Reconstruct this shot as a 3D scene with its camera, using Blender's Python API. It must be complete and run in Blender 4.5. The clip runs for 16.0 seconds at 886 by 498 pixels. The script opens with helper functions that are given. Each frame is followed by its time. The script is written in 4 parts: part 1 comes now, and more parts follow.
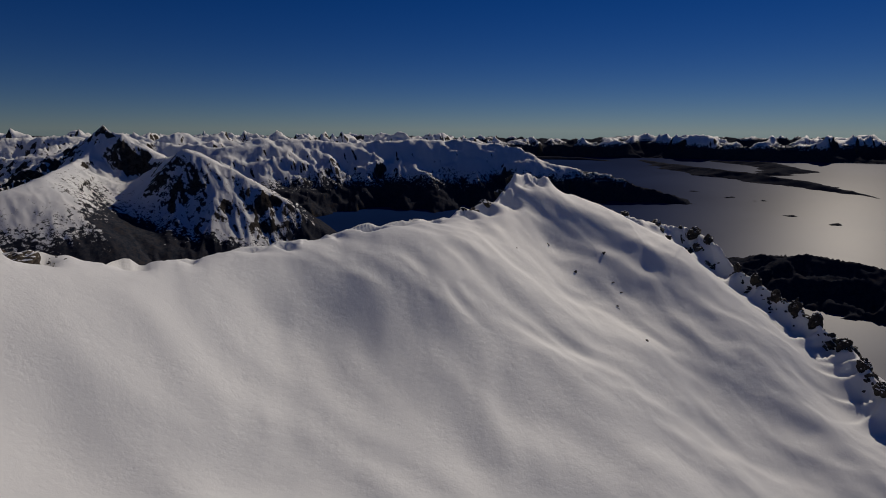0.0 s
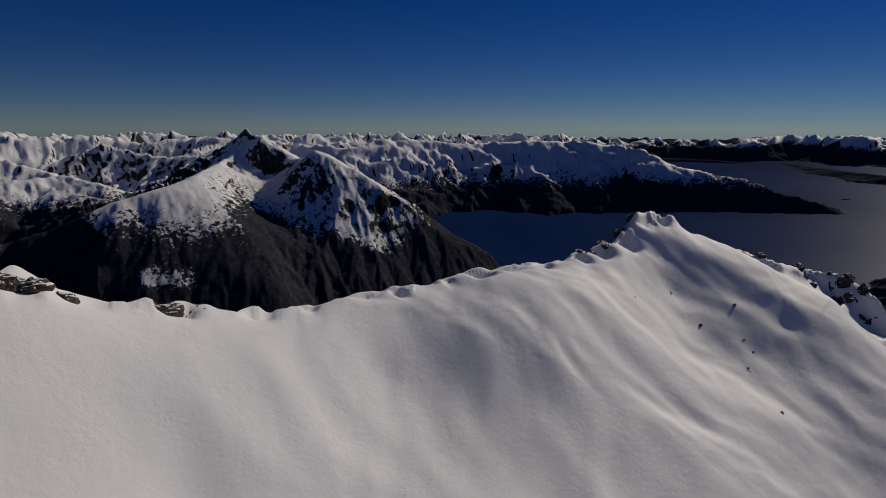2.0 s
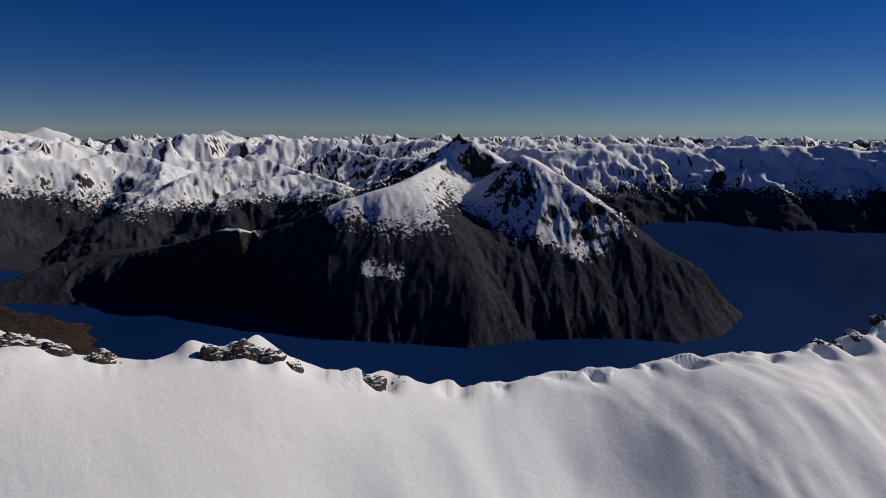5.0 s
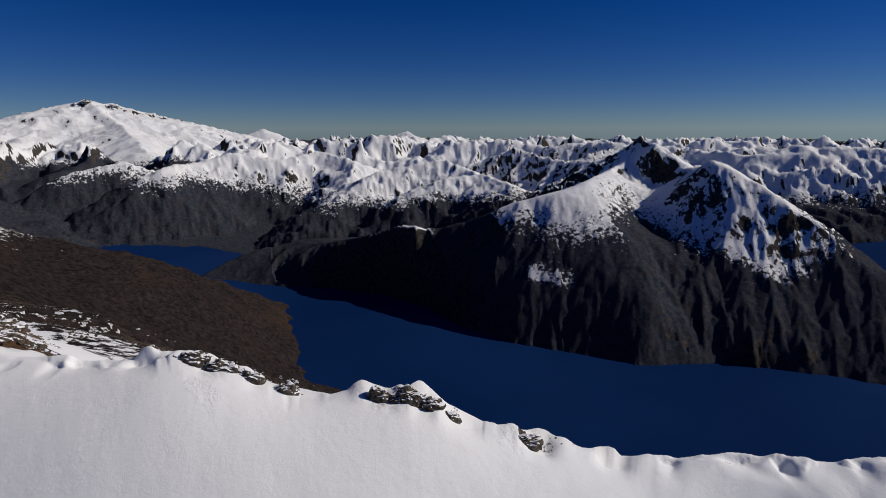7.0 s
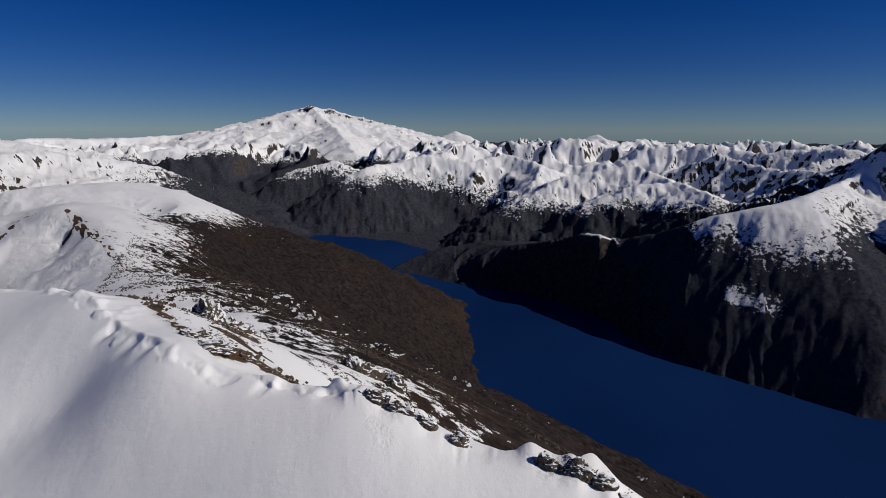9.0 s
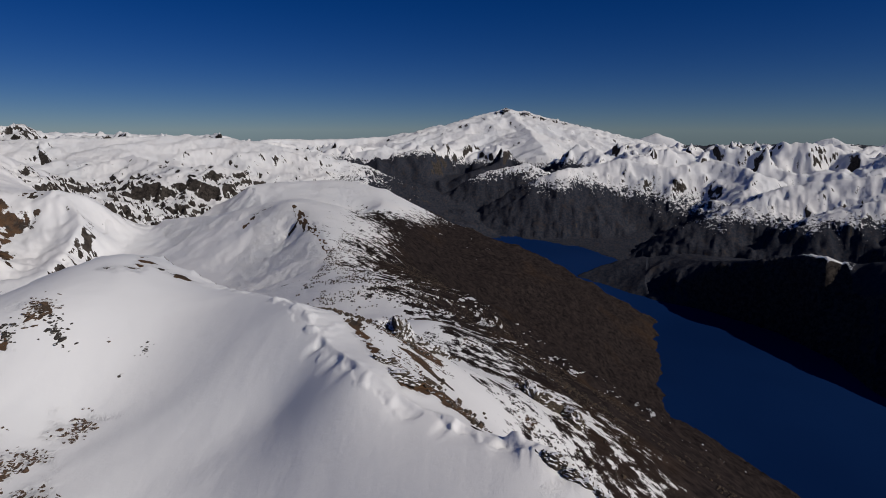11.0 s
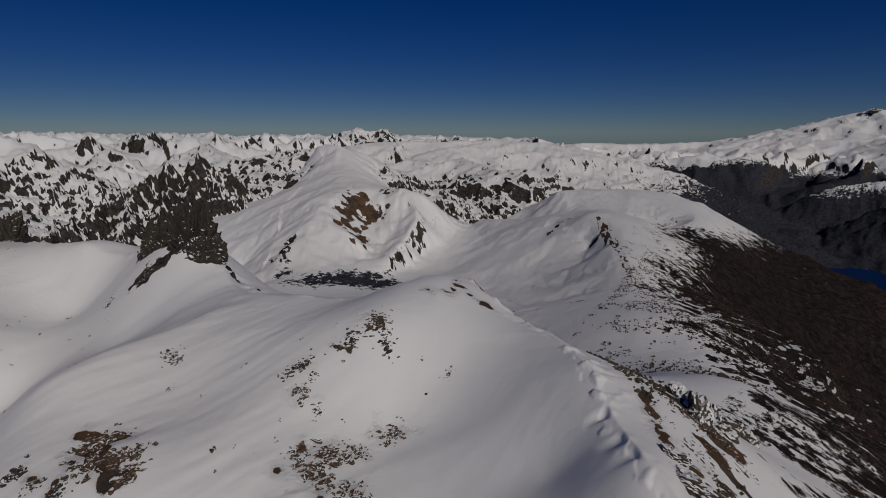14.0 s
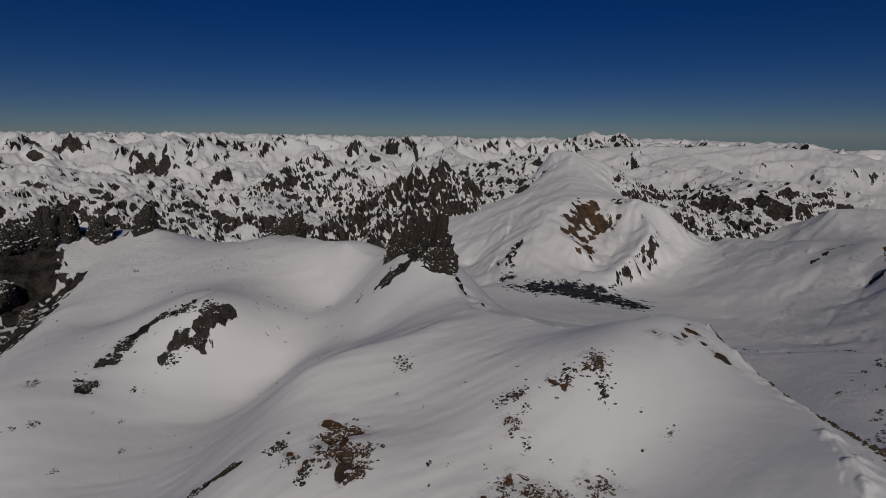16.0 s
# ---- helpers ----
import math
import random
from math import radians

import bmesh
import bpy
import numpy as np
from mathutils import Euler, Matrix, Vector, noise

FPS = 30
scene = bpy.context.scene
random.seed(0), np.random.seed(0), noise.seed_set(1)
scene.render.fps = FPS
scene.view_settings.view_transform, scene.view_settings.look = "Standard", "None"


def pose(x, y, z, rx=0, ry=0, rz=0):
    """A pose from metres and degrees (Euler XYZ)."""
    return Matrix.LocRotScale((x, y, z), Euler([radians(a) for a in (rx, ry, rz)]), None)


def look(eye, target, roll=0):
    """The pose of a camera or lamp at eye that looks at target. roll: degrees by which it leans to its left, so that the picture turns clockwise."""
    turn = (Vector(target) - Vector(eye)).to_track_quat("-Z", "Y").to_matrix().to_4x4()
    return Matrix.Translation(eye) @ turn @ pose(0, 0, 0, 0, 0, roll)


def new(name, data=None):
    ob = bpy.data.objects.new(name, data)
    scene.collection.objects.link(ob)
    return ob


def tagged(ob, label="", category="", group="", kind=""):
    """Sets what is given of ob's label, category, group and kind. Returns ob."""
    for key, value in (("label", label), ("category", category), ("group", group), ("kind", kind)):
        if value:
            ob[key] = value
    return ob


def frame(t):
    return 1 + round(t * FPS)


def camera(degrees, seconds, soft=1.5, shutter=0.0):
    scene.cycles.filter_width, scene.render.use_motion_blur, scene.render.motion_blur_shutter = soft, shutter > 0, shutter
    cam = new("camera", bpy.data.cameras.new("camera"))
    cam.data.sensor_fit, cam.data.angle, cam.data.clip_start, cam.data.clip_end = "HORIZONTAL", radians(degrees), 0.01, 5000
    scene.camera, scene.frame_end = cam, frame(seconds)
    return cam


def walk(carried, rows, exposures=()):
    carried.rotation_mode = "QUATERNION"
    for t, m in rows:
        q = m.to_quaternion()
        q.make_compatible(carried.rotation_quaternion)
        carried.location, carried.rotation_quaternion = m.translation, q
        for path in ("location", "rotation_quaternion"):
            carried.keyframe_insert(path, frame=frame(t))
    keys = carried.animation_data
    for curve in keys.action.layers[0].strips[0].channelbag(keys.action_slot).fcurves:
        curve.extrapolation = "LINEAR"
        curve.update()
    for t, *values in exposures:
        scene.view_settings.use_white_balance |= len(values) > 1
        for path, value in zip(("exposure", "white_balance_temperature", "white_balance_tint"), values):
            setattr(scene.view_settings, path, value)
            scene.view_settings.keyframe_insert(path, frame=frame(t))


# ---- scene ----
cam = camera(76.44, 16.0, soft=0.9)
PATH = [  # seconds, x, y, z, tilt, lean, turn
    (0, 0.00, -0.00, 0.00, 78.12, 0.32, 0.00),
    (0.5, -0.01, 0.82, 2.26, 78.09, 0.33, 2.85),
    (1, 0.00, 1.63, 4.61, 78.05, 0.32, 5.76),
    (1.5, -0.02, 2.45, 7.02, 78.00, 0.28, 8.75),
    (2, -0.11, 3.21, 9.59, 77.97, 0.24, 11.73),
    (2.5, -0.30, 4.13, 12.06, 77.96, 0.22, 14.63),
    (3, -0.58, 4.98, 14.37, 77.96, 0.18, 17.67),
    (3.65, -0.95, 6.03, 17.34, 77.96, 0.13, 21.95),
    (4.25, -1.31, 6.94, 20.01, 77.94, 0.11, 26.41),
    (4.85, -1.72, 7.80, 22.64, 77.93, 0.07, 31.22),
    (5.5, -2.25, 8.73, 25.45, 77.93, -0.00, 36.69),
    (6, -2.70, 9.45, 27.61, 77.94, -0.07, 40.97),
    (6.5, -3.10, 10.10, 29.72, 77.92, -0.11, 45.32),
    (7, -3.55, 10.69, 31.84, 77.88, -0.12, 49.77),
    (7.5, -4.27, 11.26, 33.93, 77.89, -0.13, 54.32),
    (8, -5.16, 11.84, 35.95, 77.90, -0.11, 58.90),
    (8.5, -5.95, 12.24, 38.14, 77.93, -0.08, 63.58),
    (9, -6.76, 12.57, 40.35, 78.05, 0.03, 68.39),
    (9.65, -8.02, 12.87, 43.12, 78.14, 0.09, 74.64),
    (10.25, -9.39, 12.98, 45.58, 78.15, 0.07, 80.41),
    (10.85, -10.78, 12.97, 48.04, 78.12, 0.04, 86.19),
    (11.5, -12.09, 12.89, 50.81, 78.14, 0.07, 92.49),
    (12, -12.98, 12.82, 53.03, 78.18, 0.13, 97.36),
    (12.5, -13.69, 12.76, 55.28, 78.21, 0.17, 102.23),
    (13, -14.41, 12.61, 57.55, 78.25, 0.20, 107.20),
    (13.5, -15.10, 12.49, 60.00, 78.25, 0.24, 112.40),
    (14, -15.81, 12.11, 62.46, 78.22, 0.25, 118.00),
    (14.5, -16.49, 11.62, 64.92, 78.22, 0.27, 123.77),
    (15, -17.06, 11.20, 67.32, 78.25, 0.33, 129.56),
    (15.5, -17.59, 10.76, 69.67, 78.28, 0.37, 135.34),
    (16, -18.24, 10.26, 72.00, 78.28, 0.38, 141.12),
]
EXPOSURES = [(0, -1.18, 6450, 11), (3, -0.98, 6350, 11), (6, -0.56, 6050, 11), (9, -0.55, 6000, 11), (12, -1.12, 6050, 11), (16, -1.66, 6200, 11)]
walk(cam, [(t, pose(x, y, z, tilt, 0, turn) @ pose(0, 0, 0, 0, 0, lean)) for t, x, y, z, tilt, lean, turn in PATH], EXPOSURES)

# ---- world and sun ----
SUN_TURN, SUN_HEIGHT = 36.0, 33.5   # degrees clockwise from the y axis, degrees up
world = bpy.data.worlds.new("world")
scene.world = world
world.use_nodes = True
wn, wl = world.node_tree.nodes, world.node_tree.links
sky = wn.new("ShaderNodeTexSky")
sky.sky_type, sky.sun_disc = 'NISHITA', False
sky.sun_elevation, sky.sun_rotation = radians(SUN_HEIGHT), radians(SUN_TURN)
sky.altitude, sky.air_density, sky.dust_density, sky.ozone_density = 3000, 1.0, 0.0, 7.0
deep = wn.new("ShaderNodeHueSaturation")
deep.inputs["Saturation"].default_value, deep.inputs["Hue"].default_value = 1.25, 0.518
wl.new(sky.outputs[0], deep.inputs["Color"])
wl.new(deep.outputs[0], wn["Background"].inputs[0])
wn["Background"].inputs[1].default_value = 0.050
sun = new("sun", bpy.data.lights.new("sun", 'SUN'))
sun.data.energy, sun.data.angle, sun.data.color = 5.0, radians(0.53), (1.0, 0.89, 0.74)
sa, se = radians(SUN_TURN), radians(SUN_HEIGHT)
SUN_WAY = Vector((math.sin(sa) * math.cos(se), math.cos(sa) * math.cos(se), math.sin(se)))
sun.matrix_world = look(SUN_WAY * 1000, (0, 0, 0))


# ---- materials ----
class Nodes:
    """Short-hand to wire one material."""

    def __init__(self, name):
        self.mat = bpy.data.materials.new(name)
        self.mat.use_nodes = True
        self.nodes, self.links = self.mat.node_tree.nodes, self.mat.node_tree.links
        self.bsdf = self.nodes["Principled BSDF"]

    def put(self, socket, value):
        if hasattr(value, "is_output"):
            self.links.new(value, socket)
        else:
            socket.default_value = value

    def math(self, op, a, b=0.0, c=0.0, clamp=False):
        n = self.nodes.new("ShaderNodeMath")
        n.operation, n.use_clamp = op, clamp
        for s, v in zip(n.inputs, (a, b, c)):
            self.put(s, v)
        return n.outputs[0]

    def step(self, value, low, high):
        n = self.nodes.new("ShaderNodeMapRange")
        n.interpolation_type = 'SMOOTHSTEP'
        for s, v in zip(n.inputs, (value, low, high, 0.0, 1.0)):
            self.put(s, v)
        return n.outputs[0]

    def noise(self, where, scale, detail=4.0, rough=0.55, stretch=(1, 1, 1)):
        m = self.nodes.new("ShaderNodeMapping")
        m.inputs["Scale"].default_value = [scale * s for s in stretch]
        self.links.new(where, m.inputs["Vector"])
        n = self.nodes.new("ShaderNodeTexNoise")
        n.inputs["Scale"].default_value = 1.0
        n.inputs["Detail"].default_value, n.inputs["Roughness"].default_value = detail, rough
        self.links.new(m.outputs[0], n.inputs["Vector"])
        return n.outputs[0]

    def mix(self, k, a, b):
        n = self.nodes.new("ShaderNodeMix")
        n.data_type = 'RGBA'
        self.put(n.inputs[0], k)
        for s, v in ((n.inputs[6], a), (n.inputs[7], b)):
            self.put(s, (*v, 1.0) if isinstance(v, tuple) else v)
        return n.outputs[2]

    def attribute(self, name):
        n = self.nodes.new("ShaderNodeAttribute")
        n.attribute_name = name
        return n

    def bump(self, height, strength, distance):
        n = self.nodes.new("ShaderNodeBump")
        n.inputs["Strength"].default_value = strength
        self.put(n.inputs["Distance"], distance)
        self.links.new(height, n.inputs["Height"])
        self.links.new(n.outputs[0], self.bsdf.inputs["Normal"])


def terrain_material():
    n = Nodes("snow_rock_and_forest")
    place = n.attribute("place").outputs["Vector"]
    steep = n.attribute("steep").outputs["Fac"]
    high = n.attribute("high").outputs["Fac"]       # metres over the snow line
    relief = n.attribute("relief").outputs["Fac"]   # metres of small relief
    warm = n.attribute("warm").outputs["Fac"]       # brown scree
    broad = n.math('SUBTRACT', n.noise(place, 1 / 170, 5), 0.5)
    mid = n.math('SUBTRACT', n.noise(place, 1 / 36, 8, 0.68), 0.5)
    fine = n.math('SUBTRACT', n.noise(place, 1 / 9, 9, 0.78), 0.5)
    streak = n.math('SUBTRACT', n.noise(place, 1 / 20, 9, 0.74, (1, 1, 0.2)), 0.5)

    def blend(start, *terms):
        for value, weight in terms:
            start = n.math('MULTIPLY_ADD', value, weight, start)
        return start
    level = blend(high, (broad, 120.0), (mid, 130.0), (fine, 260.0), (streak, 150.0))
    snowy = n.step(level, -9.0, 6.0)
    cliff = blend(steep, (mid, 0.5), (fine, 0.6), (streak, 0.9))
    bare = n.step(cliff, 1.0, 1.08)
    rock = n.mix(n.step(fine, -0.15, 0.15), (0.020, 0.018, 0.018), (0.085, 0.074, 0.064))
    rock = n.mix(n.math('MULTIPLY', warm, n.step(streak, -0.12, 0.12)), rock, (0.15, 0.088, 0.050))
    # forest's own dark tone, its colour tinted blue for haze over shaded slopes
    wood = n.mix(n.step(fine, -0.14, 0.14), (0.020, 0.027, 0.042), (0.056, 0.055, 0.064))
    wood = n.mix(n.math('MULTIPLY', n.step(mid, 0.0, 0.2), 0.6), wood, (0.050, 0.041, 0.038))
    # brown scrub; its colour is also darkened to offset sun on this flank
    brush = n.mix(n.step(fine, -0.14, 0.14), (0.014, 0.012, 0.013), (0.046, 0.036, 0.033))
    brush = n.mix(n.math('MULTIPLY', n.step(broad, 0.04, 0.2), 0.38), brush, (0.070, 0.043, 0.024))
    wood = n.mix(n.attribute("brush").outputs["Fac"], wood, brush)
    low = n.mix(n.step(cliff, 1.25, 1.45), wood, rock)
    snow = n.mix(n.step(broad, -0.2, 0.2), (0.80, 0.82, 0.84), (0.86, 0.86, 0.86))
    keep = n.math('MULTIPLY', snowy, n.math('SUBTRACT', 1.0, bare))
    ground = n.mix(n.step(high, -10.0, 40.0), low, rock)
    n.put(n.bsdf.inputs["Base Color"], n.mix(keep, ground, snow))
    n.put(n.bsdf.inputs["Roughness"], n.math('SUBTRACT', 0.95, n.math('MULTIPLY', keep, 0.3)))
    n.put(n.bsdf.inputs["Specular IOR Level"], n.math('MULTIPLY', keep, 0.25))
    crease = n.math('ADD', n.math('ABSOLUTE', mid), n.math('ABSOLUTE', streak))
    n.bump(blend(0.0, (fine, 0.45), (crease, -1.2)), 1.0, relief)
    return n.mat


def water_material():
    n = Nodes("lake_water")
    place = n.attribute("place").outputs["Vector"]
    ripple = n.noise(place, 1 / 60, 5, 0.6)
    swell = n.noise(place, 1 / 700, 3)
    n.put(n.bsdf.inputs["Base Color"], n.mix(n.step(swell, 0.35, 0.65), (0.003, 0.017, 0.075), (0.005, 0.024, 0.098)))
    n.bsdf.inputs["Specular IOR Level"].default_value = 0.0
    n.bsdf.inputs["Roughness"].default_value = 1.0
    gloss = n.nodes.new("ShaderNodeBsdfGlossy")
    n.put(gloss.inputs["Roughness"], n.math('MULTIPLY_ADD', swell, 0.12, 0.30))
    bump = n.nodes.new("ShaderNodeBump")
    bump.inputs["Strength"].default_value = 0.15
    n.links.new(ripple, bump.inputs["Height"])
    n.links.new(bump.outputs[0], gloss.inputs["Normal"])
    both = n.nodes.new("ShaderNodeMixShader")
    both.inputs[0].default_value = 0.025
    n.links.new(n.bsdf.outputs[0], both.inputs[1])
    n.links.new(gloss.outputs[0], both.inputs[2])
    n.links.new(both.outputs[0], n.nodes["Material Output"].inputs["Surface"])
    return n.mat


TERRAIN, WATER = terrain_material(), water_material()

# ---- shape of the land ----
HUB = Vector((-8.0, 10.0, 36.0))    # middle of the flight
LAKE = -430.0
FLAT = 1300.0                       # true distances up to here, drawn together beyond by the logarithm


def draw_in(P):
    """Far land is drawn in towards HUB along the line of sight."""
    d = P[:, :2] - np.array(HUB[:2])
    r = np.maximum(np.hypot(d[:, 0], d[:, 1]), 1.0)
    k = np.where(r < FLAT, 1.0, FLAT * (1 + np.log(np.maximum(r, FLAT) / FLAT)) / r)
    Q = P.copy()
    Q[:, 0], Q[:, 1] = HUB[0] + d[:, 0] * k, HUB[1] + d[:, 1] * k
    Q[:, 2] = HUB[2] + (P[:, 2] - HUB[2]) * k
    return Q


def lattice(ix, iy, seed):
    h = (ix.astype(np.int64) * 374761393 + iy.astype(np.int64) * 668265263 + seed * 974634777) & 0x7FFFFFFF
    h = ((h ^ (h >> 13)) * 1274126177) & 0x7FFFFFFF
    return ((h ^ (h >> 16)) & 0xFFFF) * (2 * math.pi / 65536)


def perlin(x, y, seed=0):
    ix, iy = np.floor(x), np.floor(y)
    fx, fy = x - ix, y - iy
    u, v = fx * fx * fx * (fx * (fx * 6 - 15) + 10), fy * fy * fy * (fy * (fy * 6 - 15) + 10)

    def corner(a, b):
        g = lattice(ix + a, iy + b, seed)
        return np.cos(g) * (fx - a) + np.sin(g) * (fy - b)
    low = corner(0, 0) * (1 - u) + corner(1, 0) * u
    top = corner(0, 1) * (1 - u) + corner(1, 1) * u
    return (low * (1 - v) + top * v) * 1.4


def fbm(x, y, octaves, seed=0, gain=0.5):
    total, a = 0.0, 1.0
    for i in range(octaves):
        total = total + a * perlin(x, y, seed + i)
        x, y, a = x * 2.03 + 7.1, y * 2.03 + 3.7, a * gain
    return total


def ridged(x, y, octaves, seed=0, gain=0.5):
    """Sharp crests: 0 to about 1."""
    total, a, w = 0.0, 1.0, 1.0
    norm = 0.0
    for i in range(octaves):
        n = 1 - np.abs(perlin(x, y, seed + i))
        n = n * n * w
        total, norm = total + a * n, norm + a
        w = np.clip(n * 1.6, 0, 1)
        x, y, a = x * 2.1 + 5.3, y * 2.1 + 1.9, a * gain
    return total / norm


def crest_field(X, Y, line, profile, floor=-520.0):
    """A ridge roof over a line: it falls with the first slope as far as the middle number, then with the last. Also the drop below the crest."""
    s1, bend, s2 = profile
    best, drop = np.full(X.shape, -9999.0), np.zeros(X.shape)
    for (x0, y0, z0), (x1, y1, z1) in zip(line, line[1:]):
        reach = (max(z0, z1) - floor) / min(s1, s2)
        m = (X > min(x0, x1) - reach) & (X < max(x0, x1) + reach) & (Y > min(y0, y1) - reach) & (Y < max(y0, y1) + reach)
        if not m.any():
            continue
        x, y = X[m], Y[m]
        dx, dy = x1 - x0, y1 - y0
        t = np.clip(((x - x0) * dx + (y - y0) * dy) / (dx * dx + dy * dy), 0, 1)
        d = np.hypot(x - x0 - t * dx, y - y0 - t * dy)
        fall = s1 * np.minimum(d, bend) + s2 * np.maximum(d - bend, 0)
        z = z0 + t * (z1 - z0) - fall
        up = z > best[m]
        best[m] = np.where(up, z, best[m])
        drop[m] = np.where(up, fall, drop[m])
    return best, drop


def spurs(line, every, fall, base, seed, sides=(1, -1)):
    """Side ridges that run down from a crest to the height base."""
    rng = np.random.RandomState(seed)
    out = []
    for (x0, y0, z0), (x1, y1, z1) in zip(line, line[1:]):
        length = math.hypot(x1 - x0, y1 - y0)
        for i in range(max(1, round(length / every))):
            for side in sides:
                t = rng.rand()
                x, y, z = x0 + t * (x1 - x0), y0 + t * (y1 - y0), z0 + t * (z1 - z0)
                a = math.atan2(y1 - y0, x1 - x0) + side * radians(90 + rng.uniform(-30, 30))
                run = (z - base) / fall * rng.uniform(0.7, 1.1)
                if run < 20:
                    continue
                pts = [(x, y, z)]
                for k in range(1, 5):
                    a += rng.uniform(-0.25, 0.25)
                    x, y = x + math.cos(a) * run / 4, y + math.sin(a) * run / 4
                    pts.append((x, y, z + (base - z) * (k / 4) ** 0.9))
                out.append(pts)
    return out


def plate(lines):
    """A smooth sheet (thin plate) through the lines."""
    P = np.array([p for ln in lines for p in ln], float)
    P = P[np.unique(np.round(P[:, :2] / 4), axis=0, return_index=True)[1]]
    n = len(P)
    xy, z = P[:, :2] / 100, P[:, 2]

    def kern(d2):
        return np.where(d2 > 0, d2 * np.log(d2 + 1e-12), 0)
    K = kern(((xy[:, None] - xy[None]) ** 2).sum(2)) + np.eye(n) * 0.004
    A = np.zeros((n + 3, n + 3))
    A[:n, :n], A[:n, n], A[:n, n + 1:] = K, 1, xy
    A[n, :n], A[n + 1:, :n] = 1, xy.T
    w = np.linalg.solve(A, np.concatenate([z, np.zeros(3)]))

    def height(x, y):
        out = w[n] + w[n + 1] * x / 100 + w[n + 2] * y / 100
        for i in range(n):
            out = out + w[i] * kern((x / 100 - xy[i, 0]) ** 2 + (y / 100 - xy[i, 1]) ** 2)
        return out
    return height


def creased(groups, every):
    """A sheet through groups of lines with sharp ridges and gullies along them. Gives height, distance to the nearest line and its group."""
    P, g = [], []
    for k, lines in enumerate(groups):
        for ln in lines:
            for a, b in zip(ln, ln[1:]):
                n = max(1, round(math.dist(a[:2], b[:2]) / every))
                P += [[a[c] + (b[c] - a[c]) * i / n for c in range(3)] for i in range(n)]
                g += [k] * n
            P.append(list(ln[-1]))
            g.append(k)
    P, g = np.array(P, float), np.array(g)
    keep = np.unique(np.round(P[:, :2] / 8), axis=0, return_index=True)[1]
    P, g = P[keep], g[keep]
    n = len(P)
    xy = P[:, :2] / 100
    A = np.zeros((n + 3, n + 3))
    A[:n, :n] = -np.sqrt(((xy[:, None] - xy[None]) ** 2).sum(2)) + np.eye(n) * 0.002
    A[:n, n], A[:n, n + 1:], A[n, :n], A[n + 1:, :n] = 1, xy, 1, xy.T
    w = np.linalg.solve(A, np.concatenate([P[:, 2], np.zeros(3)]))

    def height(x, y):
        x, y = x / 100, y / 100
        out = w[n] + w[n + 1] * x + w[n + 2] * y
        near, which = np.full(x.shape, 1e9), np.zeros(x.shape, int)
        for i in range(n):
            d = np.hypot(x - xy[i, 0], y - xy[i, 1])
            out -= w[i] * d
            up = d < near
            near, which = np.where(up, d, near), np.where(up, g[i], which)
        return out, near * 100, which
    return height


def gullies(x, y, gx, gy, wave, octaves, seed):
    """Ribs and gullies that run down the slope (gx, gy) and branch: about -1 to 1."""
    total, dx, dy, strength = np.zeros(x.shape), np.zeros(x.shape), np.zeros(x.shape), 1.0
    for o in range(octaves):
        px, py = x / wave, y / wave
        ix, iy = np.floor(px), np.floor(py)
        fx, fy = px - ix, py - iy
        ax, ay = -(gy + dy), gx + dx
        size = np.hypot(ax, ay) + 1e-4
        ax, ay = ax / size, ay / size
        c, s, weight = np.zeros(x.shape), np.zeros(x.shape), np.full(x.shape, 1e-6)
        for a in (-1, 0, 1):
            for b in (-1, 0, 1):
                h = lattice(ix + a, iy + b, seed + o)
                vx, vy = fx - a - 0.5 - 0.4 * np.cos(h), fy - b - 0.5 - 0.4 * np.sin(h)
                k = np.exp(-2.2 * (vx * vx + vy * vy))
                turn = 6.2 * (vx * ax + vy * ay) + 3 * h
                c += k * np.cos(turn)
                s -= k * np.sin(turn)
                weight += k
        total += strength * (1 - 2 * np.sqrt(np.clip((1 - c / weight) / 2, 0, 1)))
        s = 0.75 * s / weight
        dx, dy = dx + s * ax, dy + s * ay
        wave, strength = wave / 2.05, strength * 0.52
    return total


def along(line, x, y):
    """Distance to a line, its height there and the side (left is positive)."""
    best = np.full(x.shape, 1e9)
    height, side = np.zeros(x.shape), np.zeros(x.shape)
    for (x0, y0, z0), (x1, y1, z1) in zip(line, line[1:]):
        dx, dy = x1 - x0, y1 - y0
        t = np.clip(((x - x0) * dx + (y - y0) * dy) / (dx * dx + dy * dy), 0, 1)
        d = np.hypot(x - x0 - t * dx, y - y0 - t * dy)
        cross = (dx * (y - y0) - dy * (x - x0)) / math.hypot(dx, dy)
        key = d - 0.001 * np.abs(cross)
        m = key < best
        best = np.where(m, key, best)
        height = np.where(m, z0 + t * (z1 - z0), height)
        side = np.where(m, np.sign(cross), side)
    ends = np.minimum(np.hypot(x - line[0][0], y - line[0][1]), np.hypot(x - line[-1][0], y - line[-1][1]))
    return best, height, side, np.exp(-(ends / 14) ** 2)


